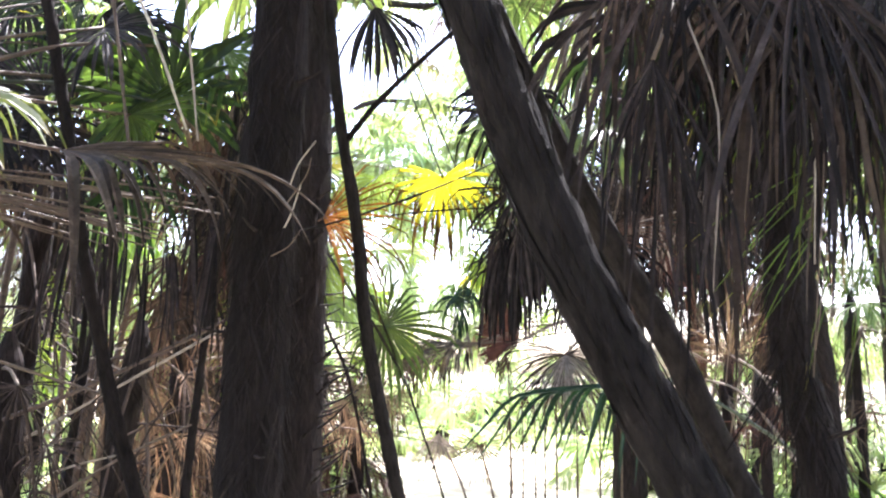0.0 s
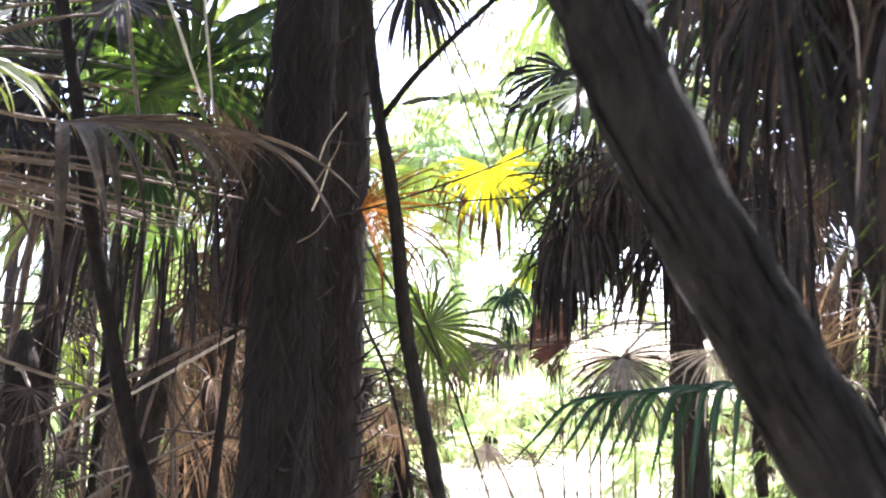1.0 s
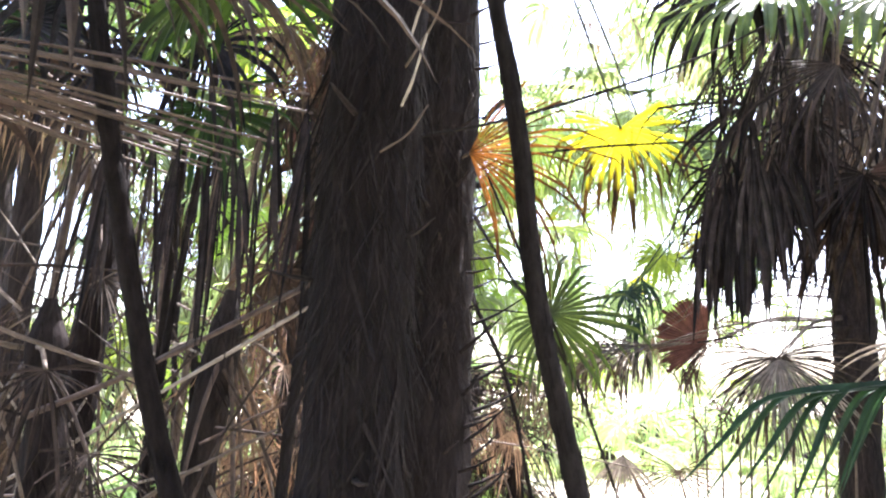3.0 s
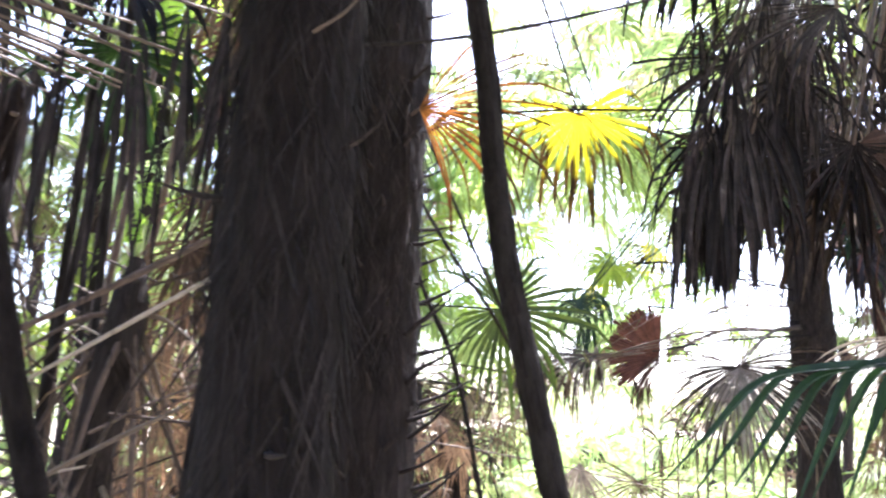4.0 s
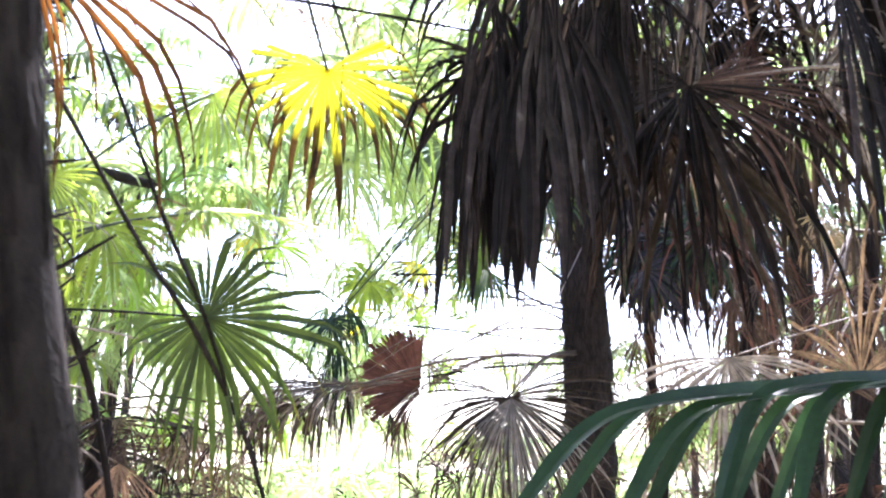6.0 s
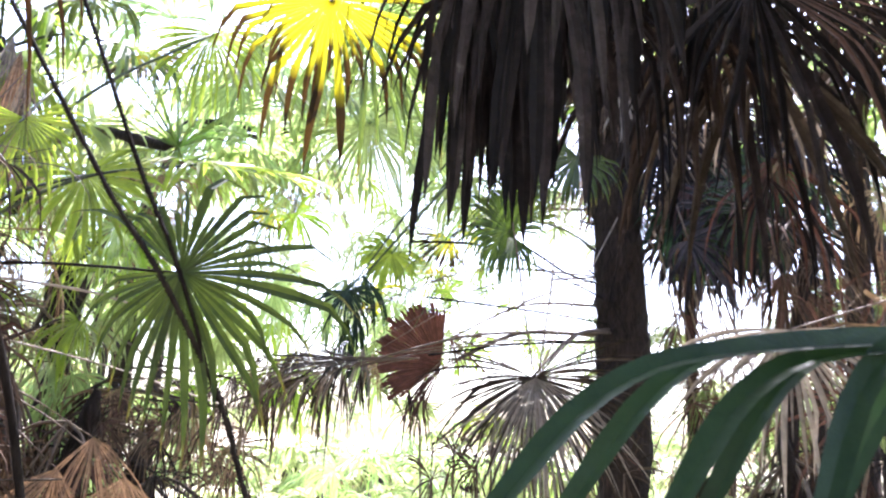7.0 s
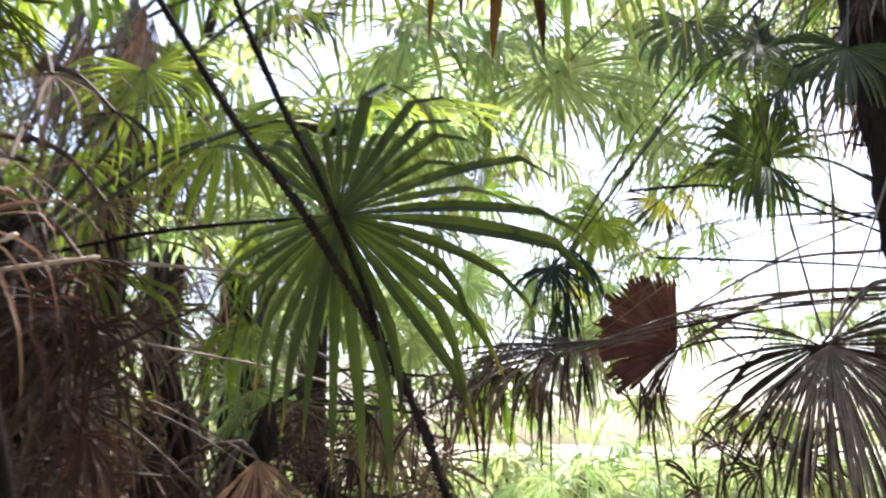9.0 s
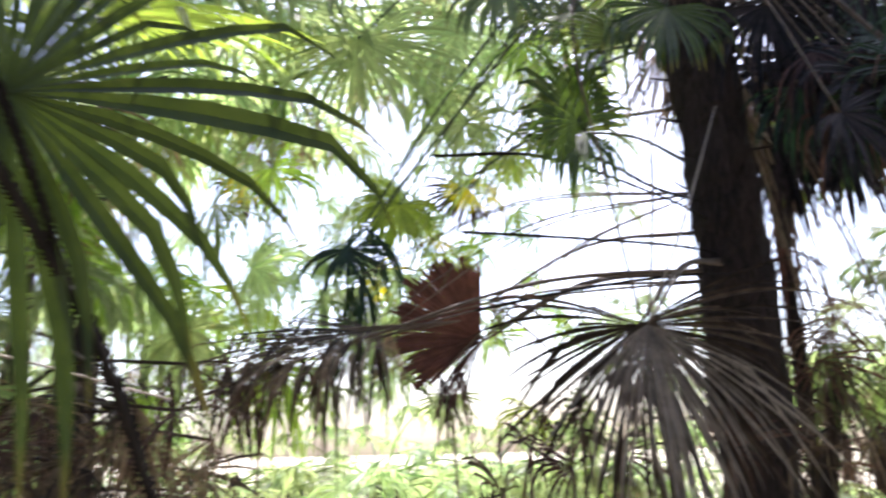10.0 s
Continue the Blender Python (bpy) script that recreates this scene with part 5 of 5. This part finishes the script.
# level and slanting twigs, each hooked on a trunk or crown
for k, (pts, r, mat, label) in enumerate((
        ([(-0.8, 5.3, 2.44), (-0.577, 5.3, 2.437), (-0.177, 5.5, 2.531), (0.486, 5.8, 2.632), (0.85, 5.9, 2.6)], 0.006, STEM, "long thin level twig"),
        ([(-0.85, 3.9, 2.1), (-0.463, 4.2, 2.274), (0.11, 4.6, 2.604), (0.601, 5.0, 3.01), (0.9, 5.4, 3.4)], 0.006, STEM, "thin slanting bare twig"),
        ([(-0.9, 6.0, 1.165), (-0.239, 6.0, 1.087), (0.5, 6.2, 0.95)], 0.004, STALK, "thin level dry twig"),
        ([(0.373, 9.2, 2.565), (0.868, 9.2, 2.568), (1.418, 9.2, 2.381), (1.75, 9.4, 2.3)], 0.007, STEM, "thin dark toothed petiole"),
        ([(0.488, 9.2, 2.22), (1.097, 9.2, 2.188), (1.497, 9.2, 2.155), (1.8, 9.4, 2.15)], 0.006, STEM, "thin dark toothed petiole"),
        ([(0.515, 9.0, 1.844), (0.974, 9.0, 1.934), (1.406, 9.0, 1.989), (1.8, 9.3, 2.05)], 0.006, STEM, "thin dark toothed petiole"),
        ([(0.766, 9.3, 2.73), (1.157, 9.3, 2.594), (1.434, 9.3, 2.45), (1.8, 9.4, 2.4)], 0.008, STEM, "thin dark toothed petiole"),
        ([(1.066, 8.62, 1.76), (0.975, 8.65, 2.316), (0.9, 8.7, 3.0), (1.2, 9.0, 3.9), (1.64, 9.4, 4.5)], 0.006, STALK, "thin dry leaf stalk"),
        ([(1.10, 8.62, 1.76), (1.165, 8.65, 2.335), (1.25, 8.9, 3.1), (1.66, 9.4, 4.4)], 0.006, STALK, "thin dry leaf stalk"),
        ([(1.10, 8.63, 1.76), (1.263, 8.65, 2.103), (1.75, 9.3, 2.9)], 0.006, PALE_STICK, "pale dry leaf stalk"),
        ([(-1.75, 7.4, 1.9), (-1.142, 7.6, 1.884), (-0.9, 7.7, 1.85)], 0.007, PALE_STICK, "pale dry stick beside a trunk"),
        ([(-1.9, 6.6, 1.55), (-1.498, 6.6, 1.651), (-1.182, 6.6, 1.769)], 0.008, PALE_STICK, "pale dry stick in the thicket"),
        ([(-1.9, 6.8, 1.68), (-1.474, 6.8, 1.719), (-1.098, 6.8, 1.758)], 0.007, PALE_STICK, "pale dry stick in the thicket"),
        ([(-1.9, 7.9, 1.76), (-1.424, 8.0, 1.668), (-0.985, 8.0, 1.582), (-0.5, 8.1, 1.45)], 0.005, PALE_STICK, "pale dry stick in the thicket"),
        ([(-1.5, 3.4, 3.3), (-1.312, 3.5, 2.957), (-1.114, 3.5, 2.481)], 0.008, PALE_STICK, "pale hanging leaf stalk"),
        ([(-1.12, 3.25, 3.3), (-1.087, 3.3, 2.95), (-1.004, 3.3, 2.385)], 0.006, PALE_STICK, "pale hanging leaf stalk"),
        ([(-1.5, 3.4, 3.3), (-1.417, 3.4, 2.984), (-1.297, 3.4, 2.334)], 0.010, STALK, "brown hanging leaf stalk"),
        ([(-0.705, 3.56, 2.1), (-0.675, 3.54, 2.16), (-0.64, 3.52, 2.27)], 0.004, PALE_STICK, "pale split strip on a palm trunk"),
        ([(-0.69, 3.56, 2.28), (-0.655, 3.53, 2.36), (-0.585, 3.5, 2.45)], 0.0035, PALE_STICK, "pale split strip on a palm trunk"),
        ([(-0.70, 3.56, 2.2), (-0.62, 3.52, 2.31), (-0.60, 3.5, 2.38)], 0.003, STALK, "dry split strip on a palm trunk"),
        ([(-0.75, 3.55, 1.98), (-0.68, 3.535, 2.02), (-0.63, 3.525, 2.09)], 0.003, STALK, "dry split strip on a palm trunk"),
        ([(-2.1, 4.2, 1.25), (-1.687, 4.2, 1.43), (-1.132, 4.2, 1.721), (-0.85, 4.0, 1.85)], 0.010, STALK, "brown stick leaning on a trunk"),
        ([(-2.6, 4.6, 0.9), (-2.298, 4.6, 1.062), (-1.241, 4.6, 1.698), (-1.0, 4.6, 1.85)], 0.009, PALE_STICK, "pale stick leaning across the thicket"),
        ([(-2.5, 3.9, 1.7), (-1.987, 3.9, 1.523), (-1.503, 3.9, 1.392)], 0.009, STALK, "brown stick across a sapling"))):
    stalk("twig", label, pts, r, r * 0.7, mat, 94 + k)

# ---- tangle of dead leaves and sticks ----
thicket_rng = random.Random(5)


def dead_palm(x, y, h, seed, mat, r=0.08, deads=13, greens=1):
    ob = thing("windmill_palm", "slim palm trunk hung with dead brown leaves", "palm", (x, y, 0))
    clothe(ob, [(x, y, -0.03), (x + thicket_rng.uniform(-0.1, 0.1), y, h * 0.5), (x + thicket_rng.uniform(-0.15, 0.15), y, h)], r, r * 0.9, (x, y, 0), FIBRE_PALE, 500, 6, seed)
    crown(ob, (x, y, h), (x, y, 0), greens, deads, 0.62, seed, GLARE_GREEN, mat, skirt_drop=h * 0.62, n=28)


for k, (x, y, h) in enumerate(((-1.95, 6.3, 2.2), (-2.6, 5.2, 2.5), (-2.4, 7.2, 2.0), (-1.75, 5.0, 1.7), (-2.3, 4.5, 1.6), (-2.9, 9.6, 2.2), (-2.3, 9.0, 1.5), (-2.0, 11.9, 1.7), (-3.0, 11.6, 2.4))):
    dead_palm(x, y, h, 100 + k, (TAN, DUSK, RUST_DARK)[k % 3] if y < 6 else (TAN, DEAD)[k % 2], greens=0, deads=9 if y < 6 else 13)
for k, (x, y, h) in enumerate(((-1.35, 8.6, 1.45), (-1.85, 9.2, 1.65), (-1.0, 9.1, 1.15), (-2.5, 8.3, 1.7), (-1.6, 8.1, 1.25), (-2.1, 7.0, 1.5), (-0.95, 8.2, 0.9))):
    dead_palm(x, y, h, 170 + k, (RUST_DARK, DEAD, SHADED_DEAD)[k % 3], greens=0, r=0.06, deads=12)
for k, (x, y, h) in enumerate(((2.6, 7.4, 2.7), (3.1, 8.2, 2.4), (2.8, 9.0, 3.0), (3.2, 9.6, 2.6), (2.7, 8.9, 1.5), (3.9, 8.6, 2.2), (3.0, 11.0, 3.2), (3.6, 10.6, 2.6), (2.9, 10.6, 1.8))):
    dead_palm(x, y, h, 140 + k, (RUST_DARK, SHADED_DEAD, DEAD)[k % 3], greens=0, r=0.05, deads=9 if h > 1 else 5)

tan_palm = thing("windmill_palm", "palm trunk hidden by long pale hanging dead leaves", "palm", (-2.15, 8.8, 0))
clothe(tan_palm, [(-2.15, 8.8, -0.03), (-2.12, 8.8, 1.7), (-2.1, 8.8, 3.4)], 0.09, 0.08, (-2.15, 8.8, 0), FIBRE_PALE, 500, 6, 199)
crown(tan_palm, (-2.1, 8.8, 3.4), (-2.15, 8.8, 0), 5, 16, 0.66, 199, GREEN, TAN, skirt_drop=1.7, n=26)

# thin upright dead stems
for k in range(12):
    x, y = thicket_rng.uniform(-2.7, -1.35), thicket_rng.uniform(4.6, 6.6)
    lean = thicket_rng.uniform(-0.25, 0.25)
    kind = "thin upright dead brown stem in the thicket"
    ob = stem("sapling", kind, [(x, y, -0.03), (x + lean * 0.4, y, 1.2), (x + lean, y + 0.05, 2.4), (x + lean * 1.3, y + 0.1, 3.2)], thicket_rng.uniform(0.014, 0.03), 0.012, STALK if k % 2 else STEM, "sapling", 7, k, (), 0.12)
    tagged(ob, kind, "sapling", "upright dead stems")


def stick_mesh(seed, L, r):
    rnd = random.Random(seed)
    return mesh("stick", *tube([(0, 0, 0), (L * 0.5, rnd.uniform(-0.03, 0.03) * L, 0.03 * L), (L, 0, 0)], r, r * 0.6, 5, 0.15, 4, seed, 0.2), PALE_STICK if seed % 9 == 4 else (STALK, DUSK)[seed % 2])


sticks = [stick_mesh(s, 0.5 + 0.15 * (s % 4), 0.005 + 0.002 * (s % 3)) for s in range(9)]
for k in range(110):
    x, y, z = thicket_rng.uniform(-2.9, -1.5), thicket_rng.uniform(4.2, 7.4), thicket_rng.uniform(0.6, 1.9)
    ob = thing("dry_stick", "dry leaf stalk fallen into the thicket", "stick", (x, y, z), "dry sticks", sticks[k % 9])
    ob.rotation_euler = (0, thicket_rng.uniform(-1.2, 1.2), thicket_rng.uniform(-0.6, 0.6) + (math.pi if k % 2 else 0))

# ---- palms farther off and round about ----
place_rng = random.Random(9)
PROTO = [(2.4, GLARE_GREEN, TAN, 201), (3.2, GREEN, DEAD, 202), (1.5, GLARE_GREEN, DEAD, 203), (4.2, GLARE_GREEN, TAN, 204), (5.2, GREEN, DEAD, 205), (0.35, GLARE_GREEN, TAN, 206)]
first = {}


def plant(x, y, kind, label="palm with a full crown of green fan leaves"):
    h, mat, dead, seed = PROTO[kind]
    if kind not in first:
        ob = first[kind] = thing("windmill_palm", label, "palm", (x, y, 0), "palms round the clearing")
        clothe(ob, [(x, y, -0.03), (x + 0.05, y, h * 0.5), (x, y, h)], 0.11, 0.1, (x, y, 0), FIBRE_PALE, 400, 0, seed)
        crown(ob, (x, y, h), (x, y, 0), 20 if h > 1 else 12, 10 if h > 1 else 2, 0.66 if h > 1 else 0.5, seed, mat, dead, skirt_drop=0.9 if h > 1 else 0.05, reach=0.9, joined=True)
    else:
        copy_thing(first[kind], pose(x, y, 0, 0, 0, place_rng.uniform(0, 360)) @ Matrix.Scale(place_rng.uniform(0.85, 1.15), 4))


def open_gap(x, y):
    """The bright gaps between the trunks, where nothing tall stands."""
    return (y > 9 and -1.7 - (y - 12) * 0.12 < x < 2.2 + (y - 12) * 0.33) or (y > 7 and abs(x - 0.374 * (y - 3.4)) < 0.55) or (y > 10 and abs(x - 0.52 * (y - 5.5)) < 0.5)


for k in range(58):
    x, y = place_rng.uniform(-10, 12), place_rng.uniform(11.5, 24)
    if not open_gap(x, y):
        plant(x, y, k % 6)
# a low pale row closing the clearing
for k in range(40):
    x, y = place_rng.uniform(-9, 13), place_rng.uniform(24, 34)
    if not open_gap(x, y):
        plant(x, y, 5 if -4 < x < 9 else (0, 2, 3, 5)[k % 4])


for k in range(16):
    copy_thing(first[5], pose(-2.6 + 0.66 * k + place_rng.uniform(-0.3, 0.3), place_rng.uniform(24, 33), 0, 0, 0, place_rng.uniform(0, 360)) @ Matrix.Scale(place_rng.uniform(1.5, 2.2), 4))
# palms that lean in over the clearing
def lean_palm(base, top, seed, greens, mat, reach=1.1):
    ob = thing("windmill_palm", "leaning palm with long-stalked sunlit leaves", "palm", base, "palms round the clearing")
    b0, t0 = Vector(base), Vector(top)
    m1, m2 = b0.lerp(t0, 0.06), b0.lerp(t0, 0.35)
    clothe(ob, [(base[0], base[1], -0.03), (m1.x, m1.y, top[2] * 0.6), (m2.x, m2.y, top[2] * 1.02), top], 0.06, 0.045, base, FIBRE_MID, 400, 0, seed)
    crown(ob, top, base, greens, 5, 0.68, seed, mat, TAN, reach=reach, joined=True)
    rnd = random.Random(seed + 7)
    for k in range(5):
        h = t0 + Vector((rnd.uniform(-1.1, 1.1), rnd.uniform(-0.9, 0.4), rnd.uniform(-2.3, -1.2)))
        leaf(ob, h, (rnd.uniform(-0.6, 0.6), -0.3, -0.8), (rnd.uniform(-0.4, 0.4), -1, 0.35), rnd.uniform(0.42, 0.6), mat, top, origin=base, n=30, spread=rnd.uniform(150, 280), split=rnd.uniform(0.3, 0.45), droop=rnd.uniform(1.0, 2.4), tip_droop=rnd.uniform(0.4, 1.4), seed=seed * 9 + k, joined=True, stalk_r=0.006, ragged=0.35, missing=0.12, uneven=0.4, sway=1.3, crooked=0.25)
    return ob


lean_a = lean_palm((-3.0, 13.6, 0), (-0.5, 12.4, 4.3), 301, 22, GLARE_GREEN)
lean_d = lean_palm((6.6, 13.5, 0), (1.8, 12.4, 5.7), 302, 20, GLARE_GREEN)
lean_b = lean_palm((-3.4, 16.6, 0), (0.4, 15.6, 6.2), 303, 18, GLARE_GREEN)
lean_palm((8.5, 16.8, 0), (2.4, 15.4, 6.2), 304, 20, GLARE_GREEN)
lean_c = lean_palm((-3.2, 11.6, 0), (-1.5, 11.0, 3.6), 305, 20, GLARE_GREEN)
lean_palm((-4.4, 19.5, 0), (-1.4, 18.5, 6.2), 306, 22, GLARE_GREEN)
lean_palm((-3.6, 12.4, 0), (-0.3, 11.2, 6.3), 307, 18, GLARE_GREEN)
lean_palm((7.5, 14.0, 0), (1.0, 13.4, 6.4), 308, 16, GLARE_GREEN)
# leaves that hang into the clearing from the leaning palms, sun glare in their pale colour
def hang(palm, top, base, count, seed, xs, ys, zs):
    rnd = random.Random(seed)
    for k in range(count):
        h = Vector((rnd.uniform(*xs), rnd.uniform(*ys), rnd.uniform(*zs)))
        leaf(palm, h, (rnd.uniform(-0.8, 0.8), -0.3, rnd.uniform(-1, 0.1)), (rnd.uniform(-0.5, 0.5), -0.8, 0.5), rnd.uniform(0.4, 0.62), YELLOW if k % 9 == 4 and h.z > 2.7 else (GLARE_GREEN if k % 2 else LIME), top, origin=base, n=26, spread=rnd.uniform(120, 280), split=rnd.uniform(0.25, 0.45), droop=rnd.uniform(0.8, 2.6), tip_droop=rnd.uniform(0.3, 1.6), seed=seed + k, joined=True, stalk_r=0.005, sag=0.03, steps=6, ragged=0.35, missing=rnd.uniform(0, 0.25), sway=1.2, crooked=0.25, uneven=0.4)


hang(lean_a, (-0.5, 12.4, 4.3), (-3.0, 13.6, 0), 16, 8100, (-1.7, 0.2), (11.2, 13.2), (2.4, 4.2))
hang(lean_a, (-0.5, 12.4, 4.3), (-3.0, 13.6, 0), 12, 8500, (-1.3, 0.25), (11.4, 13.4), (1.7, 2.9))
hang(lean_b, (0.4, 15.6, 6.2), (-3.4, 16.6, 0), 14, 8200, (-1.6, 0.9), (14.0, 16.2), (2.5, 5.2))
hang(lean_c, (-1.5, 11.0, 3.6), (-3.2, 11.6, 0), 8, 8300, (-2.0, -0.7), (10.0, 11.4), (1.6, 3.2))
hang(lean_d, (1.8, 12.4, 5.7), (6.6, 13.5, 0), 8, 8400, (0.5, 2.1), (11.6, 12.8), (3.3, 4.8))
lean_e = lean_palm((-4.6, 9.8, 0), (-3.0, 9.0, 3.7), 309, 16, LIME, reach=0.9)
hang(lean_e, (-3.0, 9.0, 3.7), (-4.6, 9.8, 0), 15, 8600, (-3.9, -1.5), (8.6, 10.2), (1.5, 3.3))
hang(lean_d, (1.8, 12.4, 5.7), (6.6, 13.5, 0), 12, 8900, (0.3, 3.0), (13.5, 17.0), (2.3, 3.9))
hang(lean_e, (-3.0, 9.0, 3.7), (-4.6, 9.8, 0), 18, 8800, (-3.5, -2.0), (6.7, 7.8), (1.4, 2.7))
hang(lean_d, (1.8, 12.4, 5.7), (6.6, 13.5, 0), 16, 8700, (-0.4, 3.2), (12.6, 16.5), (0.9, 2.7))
# tall palms behind the thicket
for x, y, kind in ((-3.7, 8.9, 4), (-3.6, 6.2, 3), (-4.4, 10.6, 4), (-2.9, 4.0, 4)):
    plant(x, y, kind)
# seedlings
for x, y in ((-1.6, 15.5), (-0.9, 16.4), (-0.2, 17.2), (0.5, 18.6), (-1.2, 18.0), (2.6, 18.2), (3.4, 19.0), (1.5, 20.0)):
    plant(x, y, 5)
for k in range(46):
    side = k % 2
    x, y = (place_rng.uniform(-5.5, -1.1), place_rng.uniform(8.6, 15)) if side else (place_rng.uniform(2.4, 8), place_rng.uniform(6.5, 15))
    if not open_gap(x, y):
        plant(x, y, 5)
# close stands on both sides
for x, y, kind in ((4.2, 10.6, 3), (4.6, 7.8, 1), (-4.6, 7.2, 3), (-4.4, 9.4, 1), (-5.6, 4.4, 4), (4.2, 6.2, 4), (3.6, 4.6, 1), (5.2, 3.4, 3), (5.6, 8.6, 1)):
    plant(x, y, kind)
# unseen palms added round the path's start, to close it in and block light
for x, y, kind in ((-2.4, 0.7, 1), (2.2, 0.4, 4), (3.2, 2.2, 3), (-4.0, 2.4, 3), (0.8, -1.9, 4), (-1.4, -1.6, 3), (3.4, -1.6, 1), (-3.6, -1.8, 4), (-0.4, -3.6, 1), (2.0, -4.0, 3), (-5.4, 0.4, 4), (4.3, 1.0, 4), (-2.4, -3.8, 3), (0.9, 1.2, 4), (-1.3, 1.9, 4), (3.0, 5.4, 4), (5.8, -0.8, 1), (-5.8, -2.4, 1), (-0.2, -5.6, 4), (3.2, -5.4, 3), (-3.8, -5.2, 1)):
    plant(x, y, kind)


# ---- distant woods ----
def woods():
    rnd = random.Random(3)
    verts, faces = [], []
    for k in range(80000):
        a = rnd.uniform(radians(98), radians(432))     # open where the path runs out into the light
        r = rnd.uniform(42, 58)
        top = 7.0 + 5.0 * noise.noise((math.cos(a) * 4, math.sin(a) * 4, 0))
        c = Vector((math.cos(a) * r, 5 + math.sin(a) * r, rnd.random() ** 1.6 * top))
        u = Vector((rnd.gauss(0, 1), rnd.gauss(0, 1), rnd.gauss(0, 1))).normalized()
        w = u.orthogonal().normalized()
        s = rnd.uniform(0.1, 0.22)
        b = len(verts)
        verts += [c - u * s, c + w * s * 0.35, c + u * s, c - w * s * 0.35]
        faces.append((b, b + 1, b + 2, b + 3))
    ob = new("woods", mesh("woods", verts, faces, WOODS))
    tagged(ob, "distant sunlit green woods, open beyond the path", "woods", kind="stuff")


woods()
